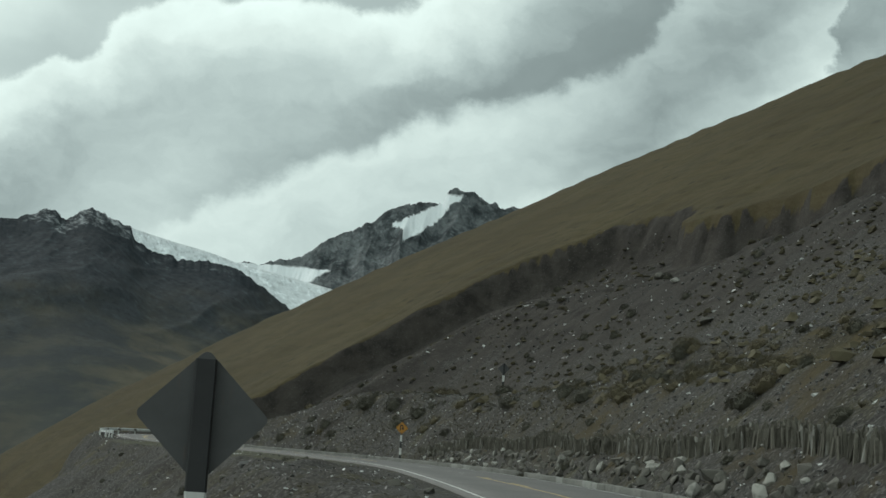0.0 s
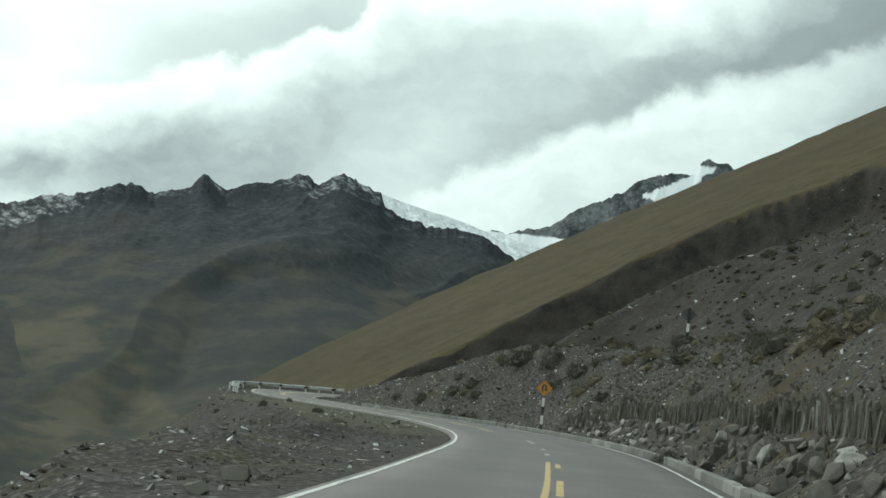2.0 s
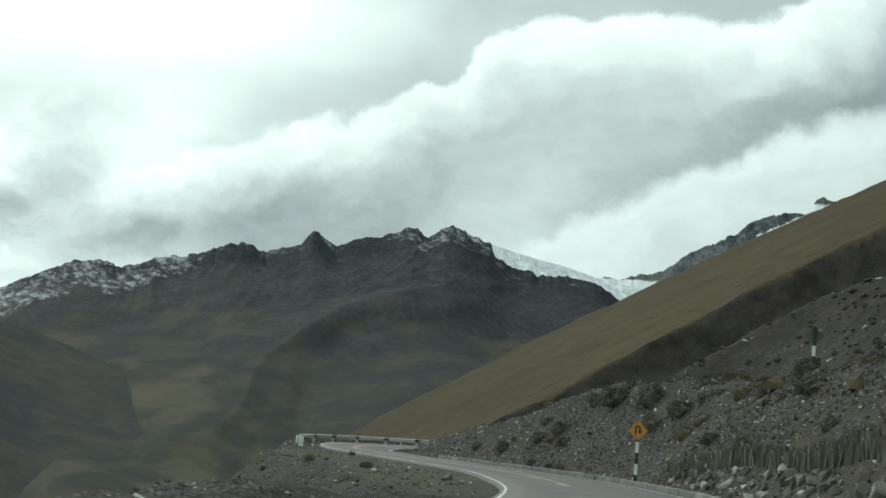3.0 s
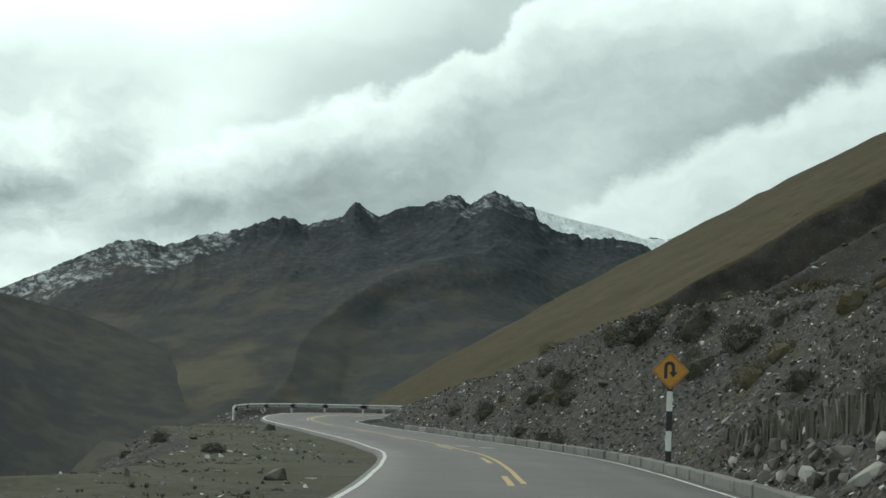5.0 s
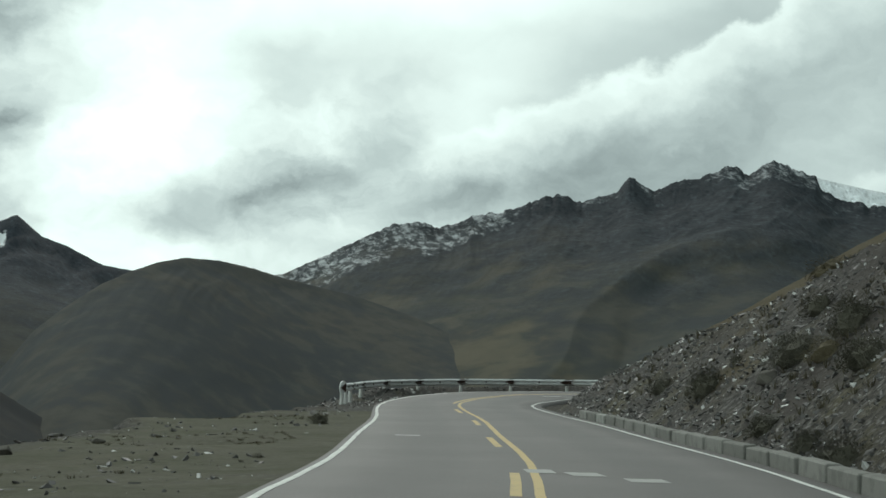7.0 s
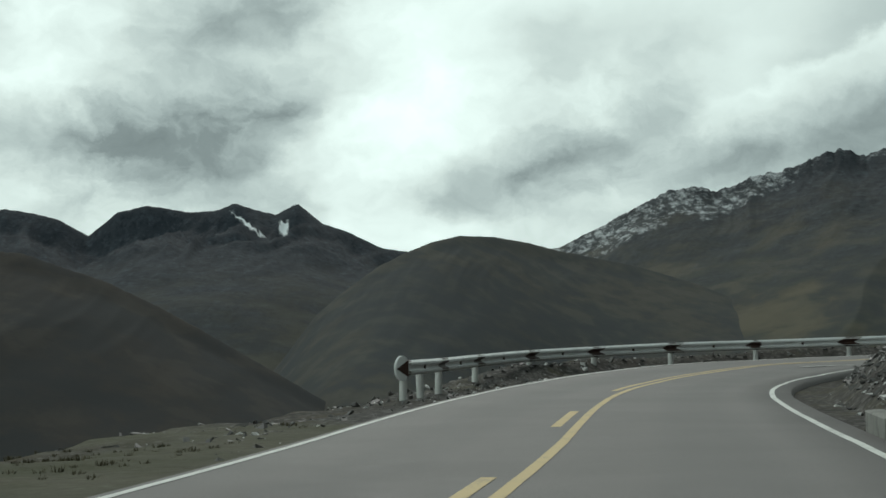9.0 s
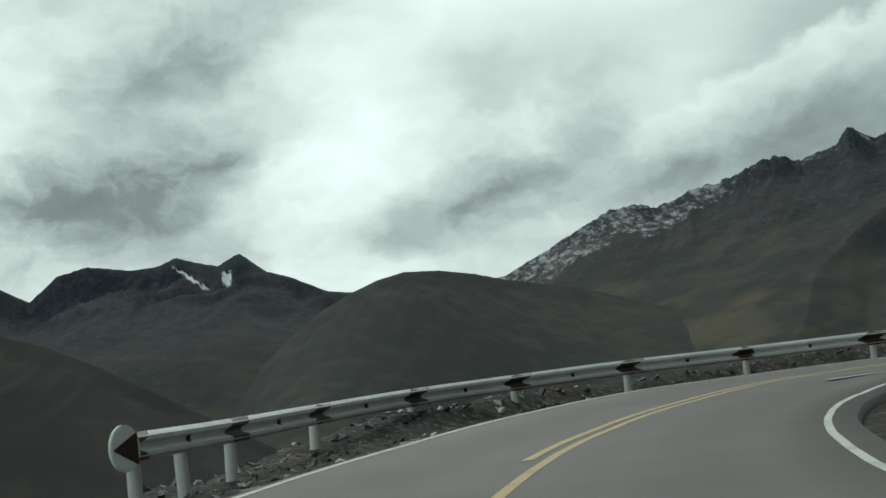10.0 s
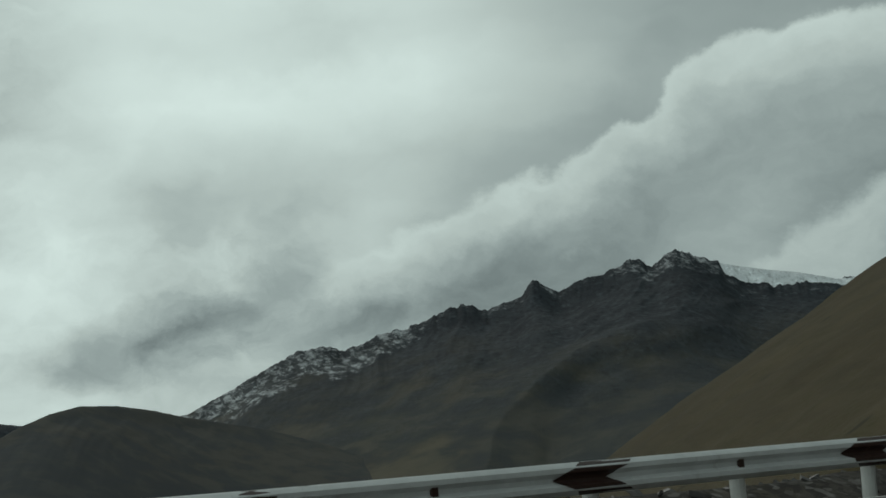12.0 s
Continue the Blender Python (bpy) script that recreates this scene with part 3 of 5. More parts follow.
def ground_height(x, y, masks=False):
    h = slope_height(x, y)
    big, mid, small = fbm(x / 28, y / 28, 3, 4), fbm(x / 6, y / 6, 7, 4), fbm(x / 1.4, y / 1.4, 11, 3)
    rough = sstep(np.hypot(x - 20, y), 400, 150)
    h = h + (1.1 * big + 0.25 * mid) * rough
    # the slipped, cut-away part of the hill
    edge_y = 121 - 0.19 * (x - 30) - 14 * sstep(x, 74, 90) + 2.2 * fbm(x / 9, x * 0 + 0.5, 21)
    edge_x = 90 + 2.5 * fbm(y / 8, y * 0 + 4.5, 22) - 0.10 * np.maximum(0, 75 - y)
    depth = np.minimum(edge_y - y, (edge_x - x) * 1.2)
    wedge = sstep(x + 2.5 * mid, 76, 81) * sstep(76 - (89 - x) - y + 2.0 * mid, -1, 3)
    depth = depth * (1 - wedge) - 3 * wedge
    cut = 5.5 * sstep(depth + 1.5 * fbm(x / 7, y / 7, 23, 5, 0.6), 0, 4.6) * (1 - sstep(depth, 12, 46)) * sstep(x, 22, 36)
    h = h - cut
    scree = sstep(depth, 1, 6) * sstep(x, 10, 30)
    bare = sstep(depth, -0.5, 0.8) * (1 - 0.75 * sstep(depth + 7 * big + 4 * mid, 20, 72)) * sstep(x, 24, 38)
    h = h + scree * (0.75 * mid + 0.26 * small + 0.9 * fbm(x / 14 + y / 60, y / 40 - x / 25, 27, 4, 0.6))
    # both roads lie on benches with cut and fill slopes
    d, zr, side = to_road(x, y, UPPER)
    d2, z2, side2 = to_road(x, y, LOWER)
    knoll = np.clip((57 - y) * 0.165, -2, 5.6) + 0.4 * mid + 0.5 * big
    h = np.where((side2 > 0) & (x < 32) & (y > -110) & (y < 62), np.maximum(h, knoll), h)
    lo = zr - 0.25 - 0.8 * np.maximum(0, d - 4.6 - 0.8 * mid)
    hi = zr - 0.25 + 0.85 * np.maximum(0, d - 4.6 - 0.6 * mid)
    h = np.clip(h, lo, hi)
    wide = np.where(side2 < 0, 6.0 + 3.5 * (sstep(y, -68, -48) + 1 - sstep(y, -90, -80)) - 3.4 * sstep(y, 30, 56), 4.6)
    lo = z2 - 0.12 - 0.035 * np.maximum(0, d2 - 3.3) - (0.72 + 0.5 * sstep(y, 38, 56)) * np.maximum(0, d2 - wide - 1.0 * mid) - 1.2 * sstep(y, 45, 58) * np.maximum(0, d2 - 8)
    hi = z2 - 0.12 + 0.97 * np.maximum(0, d2 - edge_right(y) - 0.75 - 0.35 * sstep(y, -14, -4) - 0.25 * mid) - 0.02 * np.maximum(0, d2 - 3.3)
    h = np.clip(h, lo, hi)
    berm = sstep(y, 60, 66) * sstep(-side2, 4.2, 4.7) * (1 - sstep(-side2, 5.3, 6.2)) * (x < 24)
    h = h + berm * (0.30 + 0.2 * mid)
    h = h + sstep(-side2, 4.6, 8.0) * (1 - sstep(-side2, 40, 60)) * sstep(-y, 2, 24) * (0.5 * mid + 0.2 * small)
    off = np.minimum(d, d2)
    h = h + sstep(off, 3.6, 6.0) * (0.10 * small + 0.13 * mid) * rough
    h = np.where(off < 4.2, np.minimum(h, np.where(d2 < d, z2, zr) - 0.12), h)
    if not masks:
        return h
    dust = np.where(side2 < 0, 1 - sstep(d2 + 2.5 * big, 8, 11.5), 0) * sstep(y, -45, -8) * (1 - sstep(y, 44, 52)) * (0.75 + 0.5 * mid)
    bank = sstep(d2, 3.0, 3.6) * (1 - sstep(d2, 14, 24)) * np.where(side2 > 0, 1, 0)
    bank = np.maximum(bank, (1 - sstep(d, 9, 26)) * sstep(x, -30, 5))
    west = np.where(side2 < 0, 1 - sstep(d2, 50, 90), 0) * (1 - sstep(x, -4, 6) * sstep(d2, 6, 9)) * (0.62 + 0.3 * sstep(d2, 11, 16) + 0.5 * big + 0.36 * sstep(-y, 0, 40))
    scree = np.maximum(np.maximum(scree * sstep(h, -4, 2), bank * (0.62 + 0.3 * mid)), west)
    scree = np.maximum(scree, 1 - sstep(off, 4.0, 6.0))
    bare = np.maximum(bare, 0.75 * sstep(mid + 0.6 * big, 0.25, 0.7) * scree * (off > 5))
    return h, scree, bare, dust


def axis(fine0, fine1, step, *bands):
    """Sorted coordinates: a fine stretch, then bands of (to, step) outward on both sides."""
    out = list(np.arange(fine0, fine1 + step / 2, step))
    for lo_to, hi_to, st in bands:
        while out[-1] < hi_to:
            out.append(out[-1] + st)
        while out[0] > lo_to:
            out.insert(0, out[0] - st)
    return np.array(out)


# ---------------------------------------------------------------- ground
gx = axis(-34, 34, 0.5, (-60, 96, 1.1), (-140, 230, 4.0), (-500, 420, 24.0), (-4500, 4500, 250.0))
gy = axis(-72, 130, 0.6, (-110, 134, 1.2), (-160, 290, 4.0), (-400, 500, 24.0), (-4500, 4500, 250.0))
GX, GY = np.meshgrid(gx, gy)
GH, GSCREE, GBARE, GDUST = ground_height(GX, GY, True)
ground = new("ground", grid_mesh("ground", np.stack([GX, GY, GH], -1), len(gy), len(gx), M_GROUND, {"scree": GSCREE, "bare": GBARE, "dust": GDUST}))
tagged(ground, "steep brown grass hillside with dark scree and bare slipped earth", "ground", kind="structure")


def ribbon(s0, s1, off0, off1, up, step=0.5, wobble=0.0):
    """Places of a strip along the road between two offsets."""
    s = np.linspace(s0, s1, max(2, int((s1 - s0) / step) + 1))
    if off0 > 2:
        off0, off1 = off0 - 2.95 + edge_at(s), off1 - 2.95 + edge_at(s)
    w = wobble * fbm(s / 1.5, s * 0 + 2.9, 51) if wobble else 0 * s
    return np.stack([beside(s, off0 + w, up), beside(s, off1 + w, up)], 1)


def strip_mesh(name, strips, material_):
    me = bpy.data.meshes.new(name)
    verts, faces = [], []
    for v in strips:
        k = len(verts)
        verts += v.reshape(-1, 3).tolist()
        faces += [(k + 2 * i, k + 2 * i + 1, k + 2 * i + 3, k + 2 * i + 2) for i in range(len(v) - 1)]
    me.from_pydata(verts, [], faces)
    me.materials.append(material_)
    return me


OFFS = np.array([-3.14, -3.10, -2.2, -1.1, 0, 1.1, 2.2, 3.3, 3.35])
RISE = np.array([-0.14, 0.0, 0.012, 0.022, 0.026, 0.022, 0.012, 0.0, -0.14])
road_s = np.arange(2, ROAD_S[-1] - 2, 0.5)
WIDEN = (edge_at(road_s) + 0.4) / 3.35
RV = np.stack([beside(road_s, o * WIDEN if o > 0 else o, r) for o, r in zip(OFFS, RISE)], 1)
road = new("road", grid_mesh("road", RV, len(road_s), len(OFFS), M_ASPHALT, {"side": np.broadcast_to(OFFS, RV.shape[:2])}))
tagged(road, "worn grey asphalt mountain road bending round a hairpin", "road", kind="structure")


def crown(off):
    return float(np.interp(off, OFFS, RISE))


# ---------------------------------------------------------------- road markings
SM0, SM1 = 4, ROAD_S[-1] - 6
for off, label in ((-2.95, "white painted edge line on the valley side of the road"), (2.95, "white painted edge line on the hill side of the road")):
    line_mesh = strip_mesh("edge_line", [ribbon(SM0, SM1, off - 0.047, off + 0.047, crown(off) + 0.005, 0.5, 0.02)], M_WHITE)
    tagged(new("edge_line", line_mesh), label, "road marking", kind="structure")
yellow = [ribbon(SM0, near_s(-15.6, -47.3), -0.09, 0.025, 0.030, 0.5, 0.015), ribbon(near_s(-3.1, -12.4), SM1, -0.09, 0.025, 0.030, 0.5, 0.015)]
tagged(new("centre_line", strip_mesh("centre_line", yellow, M_YELLOW)), "solid yellow painted centre line on the asphalt", "road marking", kind="structure")
s_first = near_s(1.3, 19.2)
dashes = [ribbon(s, s + 3.9, -0.36, -0.23, 0.030, 0.5, 0.01) for s in s_first + 11.0 * np.arange(-3, 3)]
dashes += [ribbon(near_s(-19.5, -56.6) + d, near_s(-19.5, -56.6) + d + l, 0.14, 0.27, 0.030, 0.5, 0.01) for d, l in ((0, -5.5), (6.5, 2.6), (-22, 4.0), (-33, 4.0), (-44, 4.0))]
dashes.append(ribbon(near_s(2.8, 53.4), near_s(20, 74.5), -0.34, -0.22, 0.030))
tagged(new("dashed_line", strip_mesh("dashed_line", dashes, M_YELLOW)), "broken yellow painted line beside the centre line", "road marking", kind="structure")


def painted_bar(x, y, length, width, turn, label):
    """A worn white mark lying on the asphalt."""
    i = int(np.argmin((ROAD[:, 0] - x) ** 2 + (ROAD[:, 1] - y) ** 2))
    off = (x - ROAD[i, 0]) * RIGHT[i, 0] + (y - ROAD[i, 1]) * RIGHT[i, 1]
    bm = bmesh.new()
    n = 8
    rim = []
    for k in range(2 * n):
        u = k / (n - 1) if k < n else (2 * n - 1 - k) / (n - 1)
        v = -0.5 if k < n else 0.5
        jag = 0.10 * math.sin(7.1 * k + x)
        rim.append(bm.verts.new(((u - 0.5) * length, (v + jag * (0.5 - abs(u - 0.5))) * width, 0)))
    bm.faces.new(rim)
    ob = new("road_mark", mesh_of("road_mark", bm, M_WORN))
    ob.matrix_basis = pose(x, y, ROAD_Z[i] + crown(off) + 0.006, 0, 0, turn)
    tagged(ob, label, "road marking", kind="structure")


for x, y, l, w, a in ((-0.2, 23.6, 0.5, 0.45, 3), (1.2, 12.8, 0.38, 0.75, 0), (1.75, 12.4, 0.44, 0.7, 4), (2.4, 11.5, 0.5, 0.62, 0)):
    painted_bar(x, y, l, w, a, "worn white painted patch across the asphalt lane")


def lane_arrow(s, off, back):
    bm = bmesh.new()
    outline = [(-0.10, -1.5), (0.10, -1.5), (0.10, 0.35), (0.34, 0.35), (0.0, 1.5), (-0.34, 0.35), (-0.10, 0.35)]
    bm.faces.new([bm.verts.new((a, b, 0)) for a, b in outline])
    ob = new("lane_arrow", mesh_of("lane_arrow", bm, M_WHITE))
    p = beside(s, off, crown(off) + 0.007)
    ob.matrix_basis = pose(*p, 0, 0, heading(s) - 90 + back)
    tagged(ob, "worn white painted arrow on the asphalt lane", "road marking", kind="structure")


lane_arrow(near_s(7.6, 68.6), 1.5, 0)
faded = [ribbon(near_s(-13.5, -42.5), near_s(-13.5, -42.5) + 1.9, -0.08, 0.04, 0.030), ribbon(near_s(-11.4, -37.5), near_s(-11.4, -37.5) + 1.7, -0.08, 0.04, 0.030), ribbon(near_s(-8.6, -30), near_s(-8.6, -30) + 4.5, -0.08, 0.04, 0.030)]
tagged(new("faded_dashes", strip_mesh("faded_dashes", faded, M_WORN)), "faded pale centre dashes worn off the asphalt", "road marking", kind="structure")


# ---------------------------------------------------------------- far mountains
def mountain(name, crest, ref, base, reach, material_, label, seed, cols=420, rows=96, jag=0.10, spur=1.0, back=500, fall=0.75, snow=None, slant=0.6, scrub_shade=None, rocky=1.0, folds=1.0, shrink=(1.0, 1.0)):
    """A range whose crest runs through peaks given as heading, elevation (degrees) and distance from ref;
    its face comes down towards the road with spurs and gullies, its back falls away behind."""
    c = spline([(a * 20, e, d) for a, e, d in crest], 0.5)
    a = np.linspace(c[0, 0], c[-1, 0], cols)
    el = np.interp(a, [p[0] * 20 for p in crest], [p[1] for p in crest])
    di = np.interp(a, c[:, 0], c[:, 2])
    a = a / 20
    el = el + jag * (fbm(a * 3.0, a * 0 + 1.5, seed, 6, 0.7)) * (0.4 + 0.6 * sstep(el, 3, 6))
    sx, cx = np.sin(np.radians(a * shrink[0])), np.cos(np.radians(a * shrink[0]))
    top = ref[2] + di * np.tan(np.radians(el * shrink[1]))
    v = np.r_[np.linspace(-0.35, 0, 8)[:-1], np.linspace(0, 1, rows) ** 1.25]

    def eased(width):
        k = np.exp(-0.5 * (np.arange(-60, 61) / 20.0) ** 2)
        s = np.linspace(a[0], a[-1], max(40, int((a[-1] - a[0]) * 20 / width)))
        w = np.convolve(np.pad(np.interp(s, a, top), 60, mode="edge"), k / k.sum(), "valid")
        return np.interp(a, s, w)

    # the small teeth of the crest die out down the face, the large spurs run further
    soft1, soft2 = eased(0.35), eased(1.6)
    out, ice, dark = [], [], []
    for t in v:
        if t < 0:
            d, z = di - t * back, top + t * 0.9 * back
        else:
            d = di * (1 - t) + (di - reach) * t
            f = t
            head = top + (soft1 - top) * sstep(t, 0.0, 0.055)
            head = head + (soft2 - head) * sstep(t, 0.08, 0.40)
            lin = head + (base - head) * f ** fall
            u, w = a * di.mean() * 0.01745, t * reach + 0 * a
            u = u + 170 * fbm(u / 520, w / 900, seed + 9, 3)
            w = w + 260 * fbm(u / 400, w / 700, seed + 10, 3)
            high = top - base
            lean = u + slant * w
            fold = ridged(lean / 760, w / 2600, seed + 3, 1) - 0.75
            gully = ridged((u + 0.3 * w) / 150, w / 700, seed + 5, 5, 0.58) - 0.80 - 0.20 * (1 - sstep(t, 0.02, 0.2))
            roll = fbm(lean / 420, w / 620, seed + 7, 4, 0.42)
            rib = fbm(lean / 130, w / 420, seed + 8, 3)
            z = lin + spur * high * (0.075 * folds * fold * sstep(t, 0.05, 0.4) * (1 - sstep(t, 0.85, 1.0)) + 0.15 * rocky * gully * sstep(t, 0, 0.06) * (1 - sstep(t, 0.10, 0.40))
                                     + 0.05 * roll * sstep(t, 0.1, 0.4) + 0.005 * rib * sstep(t, 0.15, 0.4))
        out.append(np.stack([ref[0] + sx * d, ref[1] + cx * d, z], -1))
        rise = np.degrees(np.arctan2(z - ref[2], d)) / shrink[1]
        ice.append(snow(a, rise, el) if snow else 0 * a)
        dark.append(scrub_shade(a, rise) if scrub_shade else 0 * a)
    ob = new(name, grid_mesh(name, np.array(out), len(v), cols, material_, {"snow": np.array(ice), "scrub_shade": np.array(dark)}))
    return tagged(ob, label, "mountain", kind="structure")


REF, REF_L = (-15, -45, 1.6), (4, 38, 1.3)
RIDGE = [(-8, 1.6), (-5, 2.6), (-2.41, 3.36), (-0.29, 4.41), (1.38, 5.29), (1.79, 5.21), (2.4, 5.39), (3.13, 5.16), (4.34, 5.64), (5.78, 5.95), (6.7, 6.29), (7.53, 6.56),
         (8.0, 6.32), (8.38, 6.23), (9.73, 6.71), (10.1, 7.23), (10.5, 6.95), (11.0, 6.66), (12.03, 7.13), (12.35, 7.08), (13.7, 7.61), (14.45, 7.33),
         (15.31, 7.86), (16.02, 7.53), (16.49, 7.29), (16.78, 7.34), (16.98, 6.8), (17.6, 6.5), (18.6, 6.24), (20.3, 6.2), (21.05, 5.97), (21.74, 5.52), (22.31, 5.1), (24, 4.0), (28, 2.0)]


def ridge_snow(a, e, top):
    """Fresh snow caught in the upper rocks, thickest at the west end."""
    reach = 1.55 - 0.55 * sstep(a, 1.5, 4.5) - 0.7 * sstep(a, 4.5, 7.5) + 0.5 * sstep(a, 12.5, 14.5)
    reach = reach * (1 + 0.35 * fbm(a * 2.2, e * 0 + 3.5, 66, 3))
    amount = 0.49 - 0.25 * sstep(a, 4.5, 7.5) + 0.03 * sstep(a, 12.5, 14.5) * (1 - sstep(a, 16.2, 17.0))
    return amount * (1 - sstep(top - e, 0.6 * reach, reach))


def ridge_shade(a, e):
    """A broad cloud shadow painted dark in the hollow above the bend, with pale turf beside it."""
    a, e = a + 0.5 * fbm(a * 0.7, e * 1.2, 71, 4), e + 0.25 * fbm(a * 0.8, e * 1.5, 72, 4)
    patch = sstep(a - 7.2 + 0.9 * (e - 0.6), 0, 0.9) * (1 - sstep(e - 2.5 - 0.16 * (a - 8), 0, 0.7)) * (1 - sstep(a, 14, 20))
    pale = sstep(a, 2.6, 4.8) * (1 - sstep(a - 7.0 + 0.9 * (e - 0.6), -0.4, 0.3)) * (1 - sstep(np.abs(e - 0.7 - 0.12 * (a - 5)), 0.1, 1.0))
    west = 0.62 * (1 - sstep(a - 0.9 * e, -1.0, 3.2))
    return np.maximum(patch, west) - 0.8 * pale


mountain("mountain_ridge", [(a, e, 3300) for a, e in RIDGE], REF, -190, 2100, M_RIDGE, "long dark rocky ridge dusted with snow above brown slopes", 101, 760, 150, 0.17, 1.0, fall=0.88, rocky=0.2, folds=0.7, snow=ridge_snow, scrub_shade=ridge_shade, shrink=(0.980, 0.975))


def glacier_snow(a, e, top):
    """Two snowfields: a sloping one under the summit and a flat tongue in the gap."""
    a, e = a + 0.10 * fbm(a * 2.5, e * 5, 61, 4), e + 0.06 * fbm(a * 3, e * 4, 62, 4)
    roof = np.where(a < 28.45, 8.13 + 0.505 * (a - 26.43), 9.45)
    foot = np.interp(a, [26.3, 27.0, 27.05, 28.3, 28.78, 29.2, 29.3], [8.1, 8.0, 7.5, 8.3, 9.0, 9.2, 10.5])
    slab = (1 - sstep(e - roof, -0.03, 0.03)) * sstep(e - foot, -0.04, 0.04) * sstep(a, 26.35, 26.5)
    tongue = (1 - sstep(e, 6.22, 6.32)) * (1 - sstep(a - 1.6 * (e - 5.9), 23.7, 24.0))
    return np.maximum(slab, tongue)


PEAK = [(17, 5.4), (20, 6.0), (21.03, 6.26), (21.8, 6.29), (22.7, 6.54), (23.23, 6.63), (23.59, 6.95), (24.46, 7.5), (25.35, 7.98), (25.87, 8.19), (26.3, 8.61), (26.82, 8.85),
        (27.74, 9.06), (28.45, 9.08), (28.7, 9.61), (29.0, 9.75), (29.25, 9.59), (29.57, 9.54), (29.97, 9.42), (30.22, 9.21), (30.5, 9.3), (30.7, 9.05), (31.2, 9.14), (33, 8.6), (36, 7.5)]
mountain("glacier_peak", [(a, e, 4100) for a, e in PEAK], REF, -150, 1500, M_PEAK, "jagged grey rock peak with white snowfields", 202, 520, 130, 0.17, 0.5, 300, 0.9, glacier_snow, shrink=(0.982, 0.975))
ICE = [(14, 6.2), (16.76, 7.23), (18.18, 6.88), (19.49, 6.62), (21.02, 6.2), (22.7, 5.9), (26, 5.2)]
mountain("glacier", [(a, e, 3700) for a, e in ICE], REF, -100, 900, M_ICE, "smooth white glacier lying behind the dark ridge", 303, 120, 30, 0.02, 0.15, 200, 0.9, shrink=(0.982, 0.975))
LEFT = [(-36, 5.2), (-31, 5.0), (-26, 4.9), (-24, 4.7), (-22.9, 4.86), (-22.0, 4.72), (-21.0, 4.47), (-20.0, 3.91), (-19.0, 4.73), (-17.95, 4.99), (-16.9, 4.84), (-16.2, 4.74), (-15.35, 4.82), (-14.8, 5.08), (-14.0, 4.80), (-13.3, 4.66),
        (-12.5, 5.05), (-11.6, 4.3), (-10.75, 4.02), (-9.4, 3.36), (-8.0, 3.17), (-7.2, 3.1), (-5, 2.6), (0, 1.5)]


def left_snow(a, e, top):
    """A narrow gully of snow and a small snow patch below the summit."""
    a, e = a + 0.04 * fbm(a * 4, e * 8, 63, 4), e + 0.05 * fbm(a * 4, e * 6, 64, 4)
    gully = 1 - sstep(np.abs(a + 14.9 - 0.62 * (4.75 - e) / 0.5), 0.08, 0.16)
    gully = gully * sstep(e, 3.75, 3.9) * (1 - sstep(e, 4.7, 4.85))
    patch = (1 - sstep(np.abs(a + 13.05 - 0.25 * (e - 4.1)), 0.16, 0.26)) * sstep(e, 3.85, 3.98) * (1 - sstep(e, 4.4, 4.5))
    return np.maximum(gully, patch)


mountain("mountain_west", [(a, e, 3600) for a, e in LEFT], REF_L, -200, 2300, M_LEFT, "dark blue-grey mountain wall with a thin snow gully", 404, 460, 96, 0.07, 0.9, 500, 0.95, left_snow)
MOUND = [(-20, -4.5), (-16, -3.0), (-13.6, -1.6), (-12.6, -0.4), (-11.6, 0.9), (-10.6, 1.75), (-9.4, 2.6), (-8.39, 3.12), (-7.38, 3.52), (-6.35, 3.72), (-5.1, 3.66), (-3.84, 3.41), (-2.9, 3.14), (-1.6, 2.86), (0.0, 2.5), (2.0, 1.85), (5, 0.6), (8, -1.0), (12, -3.3)]
# its eastern shoulder runs back into the slopes of the long ridge
MOUND = [(a, e, 1750 + 650 * float(sstep(a, -13.0, 0.5)) - 250 * float(sstep(a, 0.5, 10.0))) for a, e in MOUND]


def mound_scrub(a, e):
    """Dark scrub over the hill's middle, paler turf round its top and on its eastern flank."""
    a, e = a + 0.6 * fbm(a * 0.6, e * 1.1, 75, 4), e + 0.3 * fbm(a * 0.9, e * 1.3, 76, 4)
    core = (1 - sstep(np.hypot((a + 6.6 + 0.7 * (e - 1.0)) / 4.2, (e - 0.6) / 2.3), 0.6, 1.15))
    return 0.28 + 0.62 * core - 0.62 * sstep(a + 0.9 * (e - 1.0), -3.6, -0.5) - 0.75 * sstep(e, 2.8, 3.5)


mountain("round_hill", MOUND, (0, 0, 1.4), -175, 1150, M_MOUND, "rounded dark brown grass hill across the valley", 505, 420, 130, 0.07, 0.6, 300, 1.0, rocky=0.2, folds=0.4, scrub_shade=mound_scrub)
SPUR = [(-40, 5.0), (-32, 4.4), (-26, 3.7), (-22.5, 3.3), (-19.6, 2.3), (-17.6, 1.3), (-15.6, 0.15), (-13.2, -1.3), (-10, -3.2), (-7, -5)]
mountain("near_spur", [(a, e, 1300) for a, e in SPUR], REF_L, -165, 800, M_SPUR, "dark brown spur falling into the valley", 606, 320, 110, 0.14, 0.8, 300, 1.0, rocky=0.36, folds=0.8)


